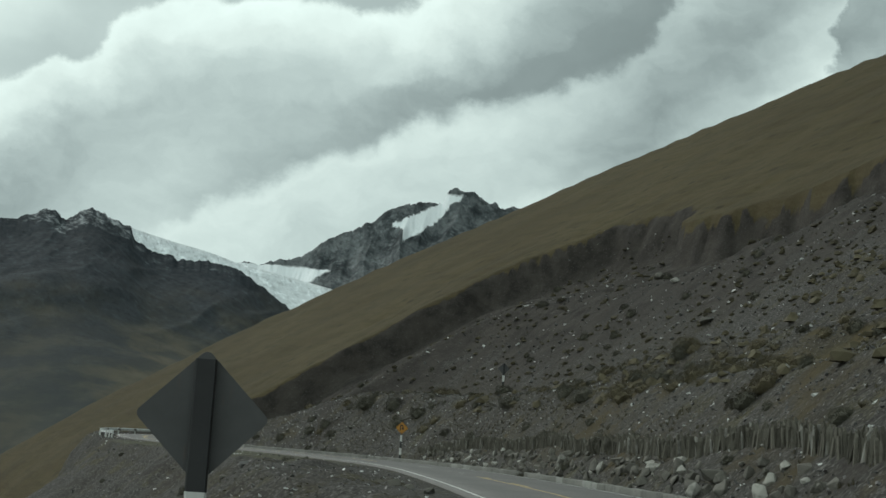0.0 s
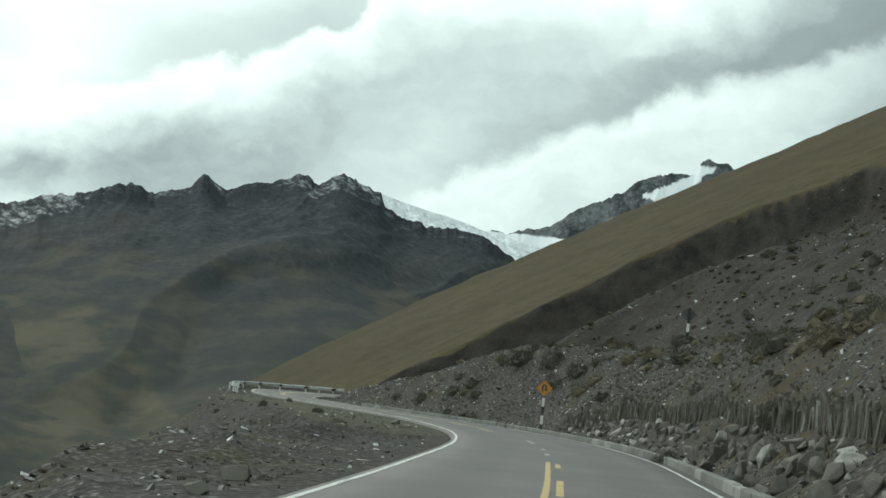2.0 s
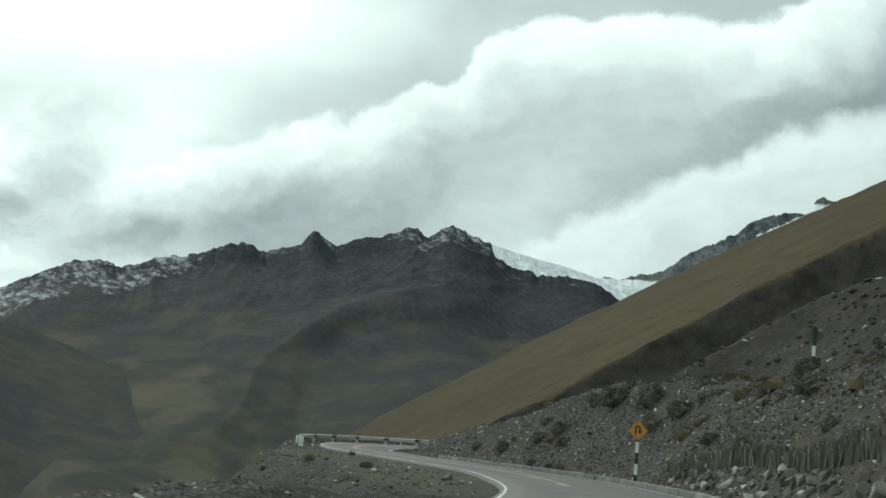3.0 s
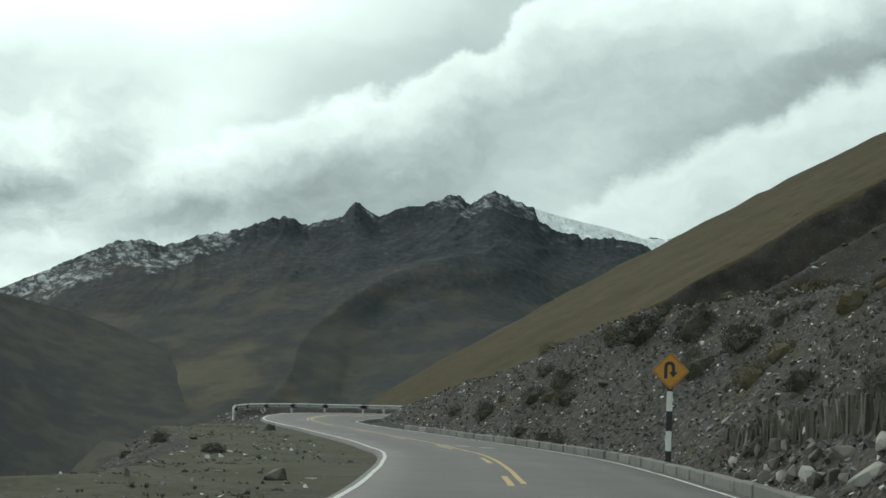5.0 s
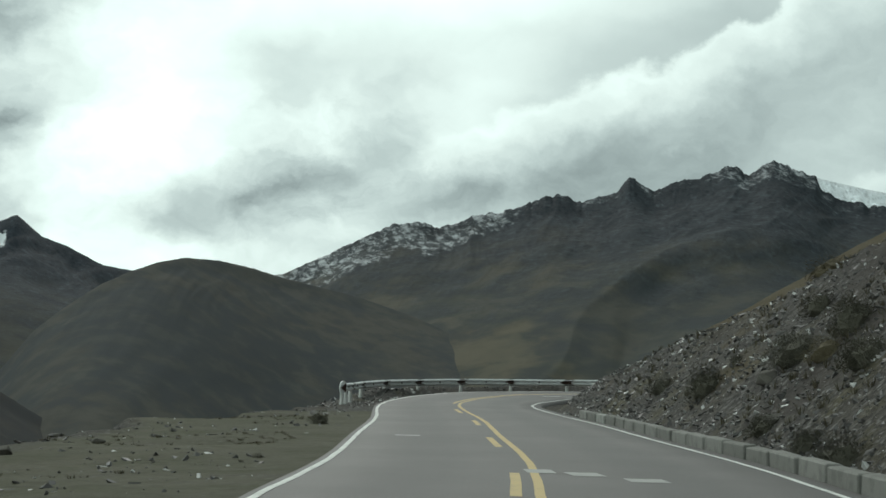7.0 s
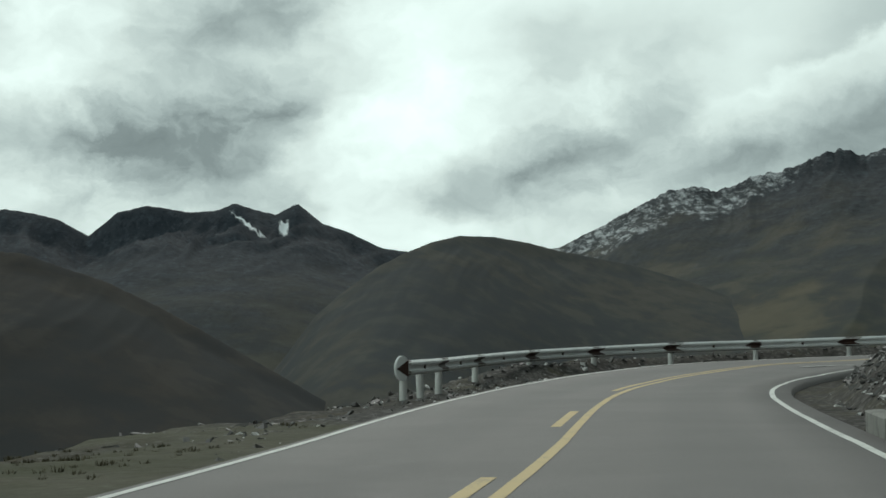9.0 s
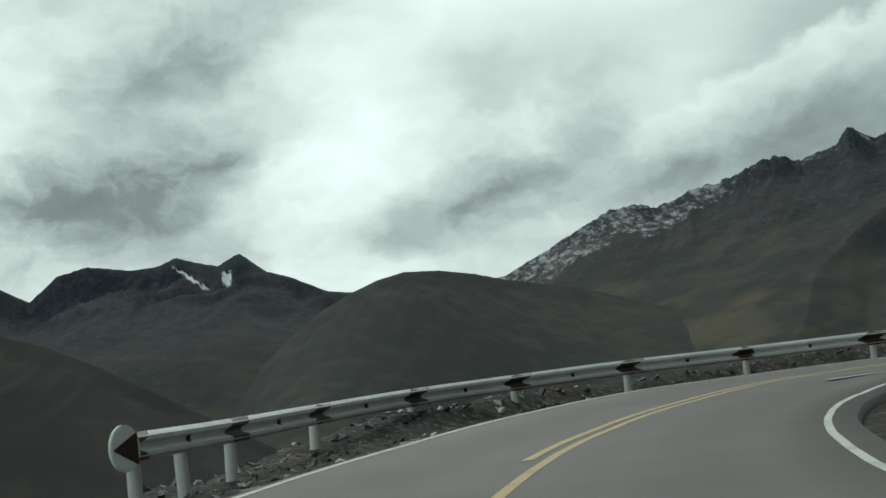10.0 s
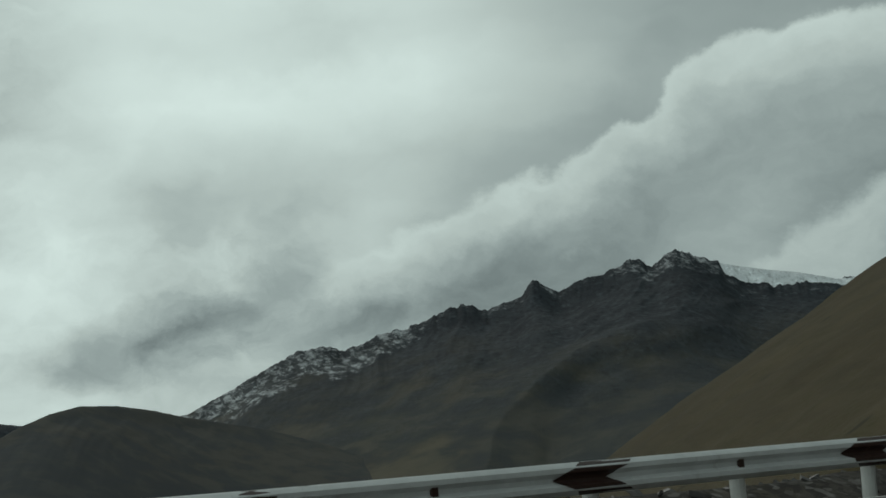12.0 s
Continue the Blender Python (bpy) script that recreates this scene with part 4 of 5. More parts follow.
# ---------------------------------------------------------------- guard rail
RAIL_PTS = [(-1.75, 54.1, 0.55), (-1.4, 57.7, 0.55), (-0.95, 61.5, 0.58), (0.12, 65.15, 0.64), (1.8, 68.35, 0.69), (4.1, 71.3, 0.75), (6.9, 73.9, 0.78), (10.1, 75.75, 0.83), (13.55, 77.5, 0.88)]
RAIL = spline(RAIL_PTS + [(14.8, 78.1, 0.89)], 0.1)
RAIL_S = np.r_[0, np.cumsum(np.linalg.norm(np.diff(RAIL[:, :2], axis=0), axis=1))]
RAIL_T = np.gradient(RAIL[:, :2], axis=0)
RAIL_T /= np.linalg.norm(RAIL_T, axis=1)[:, None]
KNOT_S = [RAIL_S[np.argmin(np.linalg.norm(RAIL[:, :2] - np.array(p[:2]), axis=1))] for p in RAIL_PTS]
PROFILE = [(0.0, -0.158), (0.018, -0.150), (0.078, -0.108), (0.080, -0.062), (0.012, -0.022), (0.012, 0.022), (0.080, 0.062), (0.078, 0.108), (0.018, 0.150), (0.0, 0.158)]


def rail_point(s, depth, up):
    x, y, z = (np.interp(s, RAIL_S, RAIL[:, k]) for k in range(3))
    tx, ty = (np.interp(s, RAIL_S, RAIL_T[:, k]) for k in range(2))
    return Vector((x + depth * ty, y - depth * tx, z + up))


def profile_depth(z):
    return float(np.interp(z, [q[1] for q in PROFILE], [q[0] for q in PROFILE]))


def build_guard_rail():
    base = rail_point(0, -0.1, 0)
    base.z = float(ground_height(np.array([base.x]), np.array([base.y]))[0])
    rail = thing("guard_rail", Matrix.Translation(base), "white painted steel guard rail on posts with brown chevrons", "guard rail")
    cuts = [0.0] + [(a + b) / 2 for a, b in zip(KNOT_S[:-1], KNOT_S[1:])] + [RAIL_S[-1]]
    for k, (s0, s1) in enumerate(zip(cuts[:-1], cuts[1:])):
        bm = bmesh.new()
        s0, s1 = s0 - (0.16 if k else 0), s1
        lift = 0.003 * (k % 2)
        rings = []
        for s in np.linspace(s0, s1, 7):
            front = [bm.verts.new(rail_point(s, d + lift, z) - base) for d, z in PROFILE]
            rear = [bm.verts.new(rail_point(s, d + lift - 0.006, z) - base) for d, z in PROFILE]
            rings.append(front + rear[::-1])
        for r0, r1 in zip(rings[:-1], rings[1:]):
            for i in range(len(r0)):
                j = (i + 1) % len(r0)
                bm.faces.new((r0[i], r0[j], r1[j], r1[i]))
        bm.faces.new(rings[0][::-1])
        bm.faces.new(rings[-1])
        bmesh.ops.recalc_face_normals(bm, faces=bm.faces)
        beam = part("beam", bm, M_RAIL, rail)
        # brown chevron painted over the beam at its post
        bm = bmesh.new()
        rows_ = []
        rnd = random.Random(k)
        for z in np.linspace(-0.156, 0.156, 11):
            q = abs(z) / 0.156
            lo, hi = -0.52 + 0.30 * q + rnd.uniform(-0.03, 0.03), 0.14 + 0.36 * q ** 1.3 + rnd.uniform(-0.03, 0.03)
            if k == 0:
                lo = 0.02
            hi = min(hi, RAIL_S[-1] - KNOT_S[k])
            rows_.append([bm.verts.new(rail_point(KNOT_S[k] + u, profile_depth(z) + lift + 0.004, z) - base) for u in np.linspace(lo, hi, 5)])
        for r0, r1 in zip(rows_[:-1], rows_[1:]):
            for i in range(4):
                bm.faces.new((r0[i], r0[i + 1], r1[i + 1], r1[i]))
        part("chevron", bm, M_CHEVRON, beam, "rusty red-brown painted chevron")
        # bolted splice plate at the joint
        if k < len(cuts) - 2:
            bm = bmesh.new()
            box(bm, -0.035, 0.035, -0.01, 0.03, -0.05, 0.05)
            a = rail_point(s1 - 0.05, 0.02, 0)
            t = rail_point(s1, 0, 0) - rail_point(s1 - 0.1, 0, 0)
            part("splice_plate", bm, M_CHEVRON, beam, "dark rusty splice plate", Matrix.Translation(a - base) @ pose(0, 0, 0, 0, 0, math.degrees(math.atan2(t.y, t.x)) + 180))
    # posts: one at every chevron and two between
    for s in [0.3] + KNOT_S[1:] + [(KNOT_S[0] + KNOT_S[1]) / 2, (KNOT_S[7] + KNOT_S[8]) / 2]:
        p = rail_point(s, -0.10, 0.0)
        g = float(ground_height(np.array([p.x]), np.array([p.y]))[0]) - 0.15
        bm = bmesh.new()
        bmesh.ops.create_cone(bm, cap_ends=True, segments=14, radius1=0.085, radius2=0.078, depth=p.z + 0.12 - g)
        top = [e for e in bm.edges if all(v.co.z > 0 for v in e.verts)]
        bmesh.ops.bevel(bm, geom=top, offset=0.015, segments=2, affect="EDGES")
        part("post", bm, M_POST_W, rail, "", Matrix.Translation(Vector((p.x, p.y, (p.z + 0.12 + g) / 2)) - base) @ pose(0, 0, 0, 2.5 * math.sin(9 * s), 2.5 * math.cos(5 * s), 0))
    # flared end piece
    bm = bmesh.new()
    outline = [(-0.10 + 0.18 * math.cos(t * math.pi / 9), 0.26 * math.sin(t * math.pi / 9)) for t in range(18)]
    prism(bm, outline, -0.05, 0.03)
    bmesh.ops.bevel(bm, geom=list(bm.edges), offset=0.012, segments=2, affect="EDGES")
    t = rail_point(0.1, 0, 0) - rail_point(0, 0, 0)
    turn = pose(0, 0, 0, 0, 0, math.degrees(math.atan2(t.y, t.x)))
    end = part("end_terminal", bm, M_RAIL, rail, "rounded white end terminal", Matrix.Translation(rail_point(0, 0.03, 0) - base) @ turn @ pose(0, 0, 0, 0, 0, -40))
    bm = bmesh.new()
    prism(bm, [(-0.26, -0.01), (0.04, 0.17), (0.04, -0.19)], -0.058, -0.053)
    part("chevron", bm, M_CHEVRON, end, "dark painted wedge")


build_guard_rail()


# ---------------------------------------------------------------- road signs
def build_sign(x, y, plate_z, toward, front, label):
    """A diamond plate on a black and white banded post; toward: heading (degrees) that its face looks at."""
    g = float(ground_height(np.array([x]), np.array([y]))[0]) - 0.05
    sign = thing("road_sign", pose(x, y, g, 0, 0, -toward + 180), label, "road sign")
    top = plate_z - g
    z, k = top + 0.40, 0
    bands = [0.92, 0.50, 0.50, 0.50, 0.5, 0.5, 0.5]
    while z > 0:
        low = max(0.0, z - bands[k])
        bm = bmesh.new()
        box(bm, -0.075, 0.075, 0.0, 0.12, low, z)
        bmesh.ops.bevel(bm, geom=[e for e in bm.edges if abs(e.verts[0].co.z - e.verts[1].co.z) > 0.01], offset=0.012, segments=1, affect="EDGES")
        part("post_band", bm, M_POST_W if k % 2 else M_POST_B, sign, "white painted band" if k % 2 else "black painted band")
        z, k = low, k + 1
    h = 0.475
    bm = bmesh.new()
    r = 0.05
    rim = []
    for cx, cz, a0 in ((0, h - r * 1.41, 45), (-h + r * 1.41, 0, 135), (0, -h + r * 1.41, 225), (h - r * 1.41, 0, 315)):
        for t in range(5):
            a = radians(a0 + t * 22.5)
            rim.append((cx + r * math.cos(a), cz + r * math.sin(a)))
    prism(bm, [(u, w + top) for u, w in rim], -0.012, -0.002)
    plate = part("plate", bm, M_SIGN if front else M_SIGN_BACK, sign, "amber diamond plate" if front else "dull dark back of a diamond plate")
    if not front:
        for w in (-0.14, 0.16):
            bm = bmesh.new()
            box(bm, -0.26, 0.26, -0.045, -0.013, top + w - 0.02, top + w + 0.02)
            part("bracket", bm, M_SIGN_BACK, plate)
        return
    # narrow black border line
    bm = bmesh.new()
    k = 0.93
    inner, outer = [(u * k * 0.965, w * k * 0.965) for u, w in rim], [(u * k, w * k) for u, w in rim]
    a = [bm.verts.new((u, -0.0135, w + top)) for u, w in outer]
    b = [bm.verts.new((u, -0.0135, w + top)) for u, w in inner]
    for i in range(len(a)):
        j = (i + 1) % len(a)
        bm.faces.new((a[i], a[j], b[j], b[i]))
    part("border", bm, M_SIGN_B, plate, "thin black border")
    # black hairpin arrow: up, round to the right, down to an arrow head
    bm = bmesh.new()
    mid = [(-0.115, -0.20), (-0.115, 0.10)] + [(-0.115 + 0.095 - 0.095 * math.cos(radians(t)), 0.10 + 0.095 * math.sin(radians(t))) for t in range(20, 181, 20)] + [(0.075, -0.04)]
    last = None
    for i, (u, w) in enumerate(mid):
        p0, p1 = mid[max(0, i - 1)], mid[min(len(mid) - 1, i + 1)]
        du, dw = p1[0] - p0[0], p1[1] - p0[1]
        l = math.hypot(du, dw)
        nu, nw = -dw / l * 0.042, du / l * 0.042
        now = [bm.verts.new((u + nu, -0.0145, top + w + nw)), bm.verts.new((u - nu, -0.0145, top + w - nw))]
        if last:
            bm.faces.new((last[0], last[1], now[1], now[0]))
        last = now
    bm.faces.new([bm.verts.new((u, -0.0145, top + w)) for u, w in ((-0.035, -0.03), (0.185, -0.03), (0.075, -0.17))])
    part("arrow", bm, M_SIGN_B, plate, "black hairpin bend arrow")


build_sign(3.26, -2.87, 2.63, 202, True, "amber diamond hairpin bend sign on a black and white banded post")
build_sign(12.2, -2.3, 7.85, 20, False, "dark back of a diamond sign on a banded post")
build_sign(-47.31, -98.79, 1.77, 22, False, "dark-backed diamond sign beside the road verge")


# ---------------------------------------------------------------- stones
def hull_stone(seed, flat, points=13):
    rnd = random.Random(seed)
    bm = bmesh.new()
    for _ in range(points):
        v = Vector((rnd.gauss(0, 1), rnd.gauss(0, 1), rnd.gauss(0, 1))).normalized() * rnd.uniform(0.8, 1.1)
        bm.verts.new((v.x, v.y * 0.8, v.z * flat))
    out = bmesh.ops.convex_hull(bm, input=bm.verts)
    bmesh.ops.delete(bm, geom=[g for g in out["geom_interior"] if isinstance(g, bmesh.types.BMVert)], context="VERTS")
    return bm


def round_stone(seed, flat):
    """A boulder with worn edges."""
    bm = hull_stone(seed, flat, 15)
    bmesh.ops.bevel(bm, geom=list(bm.edges), offset=0.05, segments=1, affect="EDGES")
    return bm


BOULDERS = [mesh_of("boulder", round_stone(k, 0.78), M_STONE) for k in range(9)]
SLABS = []
for k in range(7):
    rnd = random.Random(40 + k)
    bm = bmesh.new()
    for v in box(bm, -0.046, 0.046, -0.04, 0.04, -0.40, 0.38):
        v.co += Vector((rnd.uniform(-0.016, 0.016), rnd.uniform(-0.012, 0.012), rnd.uniform(-0.10, 0.06) if v.co.z > 0 else 0))
    SLABS.append(mesh_of("slab", bm, M_SLAB))


def ground_at(x, y):
    return float(ground_height(np.array([x]), np.array([y]))[0])


def build_boulders():
    rnd = random.Random(5)
    s0, s1 = near_s(-28, -79), near_s(-1.6, -5)
    p0 = beside((s0 + s1) / 2, 5.6)
    wall = thing("boulder_wall", Matrix.Translation((p0[0], p0[1], ground_at(p0[0], p0[1]))), "rough row of grey boulders along the foot of the bank", "stone wall")
    base = wall.matrix_basis.translation.copy()
    s, n = s0, 0
    while s < s1:
        near = 1 - (s - s0) / (s1 - s0)
        toe = float(edge_at(s)) + 1.0
        for row in range(4):
            r = rnd.uniform(0.16, 0.32) + 0.26 * near * rnd.random() ** 2.2
            off = toe + row * 0.36 + rnd.uniform(-0.25, 0.25)
            p = beside(s + rnd.uniform(-0.3, 0.3), off)
            if rnd.random() < (0.55, 0.30, 0.25, 0.40)[row]:
                continue
            z = ground_at(p[0], p[1]) + r * 0.28
            ob = part("stone", BOULDERS[n % len(BOULDERS)], M_STONE, wall, "", Matrix.Translation(Vector((p[0], p[1], z)) - base)
                      @ pose(0, 0, 0, rnd.uniform(-28, 28), rnd.uniform(-28, 28), heading(s) + rnd.uniform(-50, 50)) @ Matrix.Diagonal((r * rnd.uniform(0.7, 1.25), r * rnd.uniform(0.45, 0.9), r * rnd.uniform(0.8, 1.2), 1)))
            n += 1
        s += 0.85 + 0.45 * near


build_boulders()


def build_slab_wall():
    rnd = random.Random(8)
    s0, s1 = near_s(-28.5, -80), near_s(-0.6, -1)
    p0 = beside((s0 + s1) / 2, 6.4)
    wall = thing("slab_wall", Matrix.Translation((p0[0], p0[1], ground_at(p0[0], p0[1]))), "low wall of upright grey stone slabs on the bank", "stone wall")
    base = wall.matrix_basis.translation.copy()
    verts, faces = [], []
    step = 0.072
    count = int((s1 - s0) / step)
    for n in range(count):
        s = s0 + n * step
        off = 5.95 + 0.15 * math.sin(s / 7.0) + rnd.uniform(-0.06, 0.06)
        p = beside(s + rnd.uniform(-0.03, 0.03), off + 0.14 * math.sin(s / 3.1) + rnd.uniform(-0.07, 0.07))
        k = rnd.uniform(0.70, 1.22) * (1 - 0.5 * float(sstep(s, s1 - 9, s1)))
        z = ground_at(p[0], p[1]) + 0.24 * k
        m = (Matrix.Translation(Vector((p[0], p[1], z)) - base)
             @ pose(0, 0, 0, rnd.uniform(-9, 9), rnd.uniform(-10, 10), heading(s) + rnd.uniform(-32, 32)) @ Matrix.Diagonal((rnd.uniform(0.45, 1.05), rnd.uniform(0.7, 1.3), k, 1)))
        me = SLABS[n % len(SLABS)]
        if n >= count - 298:
            part("slab", me, M_SLAB, wall, "", m)
        else:
            faces += [[len(verts) + i for i in f.vertices] for f in me.polygons]
            verts += [tuple(m @ v.co) for v in me.vertices]
    far = bpy.data.meshes.new("slab_row")
    far.from_pydata(verts, [], faces)
    far.materials.append(M_SLAB)
    tagged(part("slab_row", far, M_SLAB, wall), "row of many upright slabs", kind="stuff")


build_slab_wall()

SINGLE = [(-12.8, -54.5, 0.46), (-19.1, -67.7, 0.42), (-20.2, -70.3, 0.52), (-16.7, -63.9, 0.34), (-14.6, -59.0, 0.30), (60.4, 44.0, 0.9), (36.2, 3.1, 0.8), (-7.5, -9.8, 0.3), (-29.1, -68.3, 0.25), (-27.9, -64.6, 0.22), (-26.6, -61.0, 0.3), (24.0, -12.0, 0.8), (54, 32, 0.7), (7.7, 25.8, 0.35), (6.8, 22.0, 0.28), (8.6, 17.5, 0.32), (-15.8, 19.1, 0.28), (-16.8, 16.5, 0.22), (-7.0, 18.0, 0.2),
          (-14.5, 8.0, 0.24), (-21, -30, 0.35), (-18, -24, 0.3), (-9.0, 31.0, 0.18), (-6.4, 24.0, 0.16)]
for k, (x, y, r) in enumerate(SINGLE):
    ob = new("boulder", BOULDERS[(3 * k + 1) % len(BOULDERS)])
    ob.matrix_basis = Matrix.Translation((x, y, ground_at(x, y) + r * 0.3)) @ pose(0, 0, 0, 20 * math.sin(k), 15 * math.cos(2 * k), 77 * k) @ Matrix.Diagonal((r, r * 1.1, r * 0.8, 1))
    tagged(ob, "pale grey angular boulder lying on the slope", "boulder", "boulders on the slope")

CORNERS = np.array([(-1, -1, -1), (1, -1, -1), (1, 1, -1), (-1, 1, -1), (-1, -1, 1), (1, -1, 1), (1, 1, 1), (-1, 1, 1)], float)
BOX_FACES = np.array([(3, 2, 1, 0), (4, 5, 6, 7), (0, 1, 5, 4), (1, 2, 6, 5), (2, 3, 7, 6), (3, 0, 4, 7)])


def chips(name, xy, sizes, material_, label, seed, flat=0.22, sink=0.12):
    """Loose stones, each a jittered block lying on the ground, joined into one object."""
    rng = np.random.default_rng(seed)
    n = len(xy)
    z = ground_height(xy[:, 0], xy[:, 1]) - sink * sizes
    v = CORNERS[None] * (1 + rng.uniform(-0.35, 0.35, (n, 8, 3)))
    v = v * (sizes[:, None] * np.stack([np.ones(n), rng.uniform(0.2, 0.55, n), rng.uniform(0.6, 1.4, n) * flat], 1))[:, None, :] * 0.5
    a, b, c = rng.uniform(0, 6.283, n), rng.normal(0, 0.45, n), rng.normal(0, 0.45, n)
    x1, y1, z1 = v[..., 0], v[..., 1], v[..., 2]
    y2, z2 = y1 * np.cos(b)[:, None] - z1 * np.sin(b)[:, None], y1 * np.sin(b)[:, None] + z1 * np.cos(b)[:, None]
    x3, z3 = x1 * np.cos(c)[:, None] + z2 * np.sin(c)[:, None], -x1 * np.sin(c)[:, None] + z2 * np.cos(c)[:, None]
    x4, y4 = x3 * np.cos(a)[:, None] - y2 * np.sin(a)[:, None], x3 * np.sin(a)[:, None] + y2 * np.cos(a)[:, None]
    out = np.stack([x4 + xy[:, :1], y4 + xy[:, 1:], z3 + z[:, None]], -1).reshape(-1, 3)
    faces = (BOX_FACES[None] + 8 * np.arange(n)[:, None, None]).reshape(-1, 4)
    me = bpy.data.meshes.new(name)
    me.from_pydata(out.tolist(), [], faces.tolist())
    me.materials.append(material_)
    return tagged(new(name, me), label, "stones", kind="stuff")


RNG = np.random.default_rng(12)


def along_road(n, s0, s1, o0, o1, power=1.0):
    s, u = RNG.uniform(s0, s1, n), RNG.random(n) ** power
    return beside(s, o0 + (o1 - o0) * u)[:, :2]


def stone_sizes(n, lo, hi):
    return lo + (hi - lo) * RNG.random(n) ** 3.2


SA, SB = near_s(-36, -93), near_s(6.0, 66)
q = along_road(30000, near_s(-6, -21), near_s(3.5, 58), 3.9, 13.0, 1.3)
chips("bank_stones", q, stone_sizes(len(q), 0.03, 0.26), M_CHIP, "loose dark and pale slate fragments covering the road bank", 1)
q = along_road(14000, SA, near_s(-6, -21), 4.4, 21.0, 1.0)
chips("bank_stones", q, stone_sizes(len(q), 0.04, 0.30), M_CHIP, "scattered slate fragments on the grassy bank", 2)
q = along_road(6500, SA, SB, -11.5, -3.7, 0.8)
q = q[fbm(q[:, 0] / 4, q[:, 1] / 4, 91) > 0.10 - 0.3 * sstep(-q[:, 1], 10, 40)]
chips("verge_stones", q, stone_sizes(len(q), 0.04, 0.27), M_CHIP, "small stones strewn over the dusty verge", 3)
q = along_road(1500, near_s(2.7, 52), S_BEND + 6, -6.0, -3.5, 1.0)
chips("rail_stones", q, stone_sizes(len(q), 0.05, 0.30), M_CHIP, "broken stones below the guard rail", 4)
q = np.stack([RNG.uniform(20, 88, 10000), RNG.uniform(-40, 116, 10000)], 1)
q = q[(q[:, 1] < 110 - 0.19 * (q[:, 0] - 30)) & (to_road(q[:, 0], q[:, 1], UPPER)[0] > 4.5) & ~((q[:, 0] > 72) & (q[:, 1] < q[:, 0] - 10))]
chips("scree_stones", q, stone_sizes(len(q), 0.10, 0.75), M_CHIP, "grey rubble scattered down the scree slope", 5)


def cushions(name, xy, sizes, material_, label, seed):
    """Low lumpy clumps of plants, each a jittered dome, joined into one object."""
    rng = np.random.default_rng(seed)
    ring = [(math.cos(a) * r, math.sin(a) * r, h) for r, h, m, o in ((1.0, -0.15, 7, 0.0), (0.78, 0.42, 7, 0.45), (0.34, 0.70, 4, 0.2)) for a in (np.arange(m) * 2 * math.pi / m + o)]
    bm = bmesh.new()
    for v in ring:
        bm.verts.new(v)
    bmesh.ops.convex_hull(bm, input=bm.verts)
    bm.verts.index_update()
    base = np.array([v.co[:] for v in bm.verts])
    tris = np.array([[v.index for v in f.verts] for f in bm.faces if len(f.verts) == 3])
    bm.free()
    k = len(xy)
    z = ground_height(xy[:, 0], xy[:, 1])
    v = base[None] * (1 + rng.uniform(-0.42, 0.42, (k, len(base), 3))) * sizes[:, None, None] * np.stack([rng.uniform(0.7, 1.3, k), rng.uniform(0.7, 1.3, k), rng.uniform(0.6, 1.15, k)], 1)[:, None, :]
    v = v + np.concatenate([xy, z[:, None]], 1)[:, None, :]
    me = bpy.data.meshes.new(name)
    me.from_pydata(v.reshape(-1, 3).tolist(), [], (tris[None] + len(base) * np.arange(k)[:, None, None]).reshape(-1, 3).tolist())
    me.materials.append(material_)
    return tagged(new(name, me), label, "plants", kind="stuff")


q = np.stack([RNG.uniform(22, 88, 5200), RNG.uniform(-45, 114, 5200)], 1)
q = q[(q[:, 1] < 109 - 0.19 * (q[:, 0] - 30)) & (to_road(q[:, 0], q[:, 1], UPPER)[0] > 5.0) & (fbm(q[:, 0] / 9, q[:, 1] / 9, 93) > -0.12) & ~((q[:, 0] > 72) & (q[:, 1] < q[:, 0] - 10))]
cushions("scree_plants", q, 0.10 + 0.42 * RNG.random(len(q)) ** 3.2, M_CUSHION, "low dark clumps of grass and cushion plants on the scree", 11)
q = along_road(1500, near_s(-26, -72), near_s(-1, -3), 9.0, 40.0, 1.0)
q = q[fbm(q[:, 0] / 6, q[:, 1] / 6, 94) > -0.1]
cushions("bank_plants", q, 0.14 + 0.45 * RNG.random(len(q)) ** 2.2, M_TUSSOCK, "low olive clumps of dry grass over the upper bank", 12)
q = along_road(900, SA, SB, -30, -10, 1.0)
chips("fill_stones", q, stone_sizes(len(q), 0.10, 0.8), M_CHIP, "rubble on the slope below the road", 6)


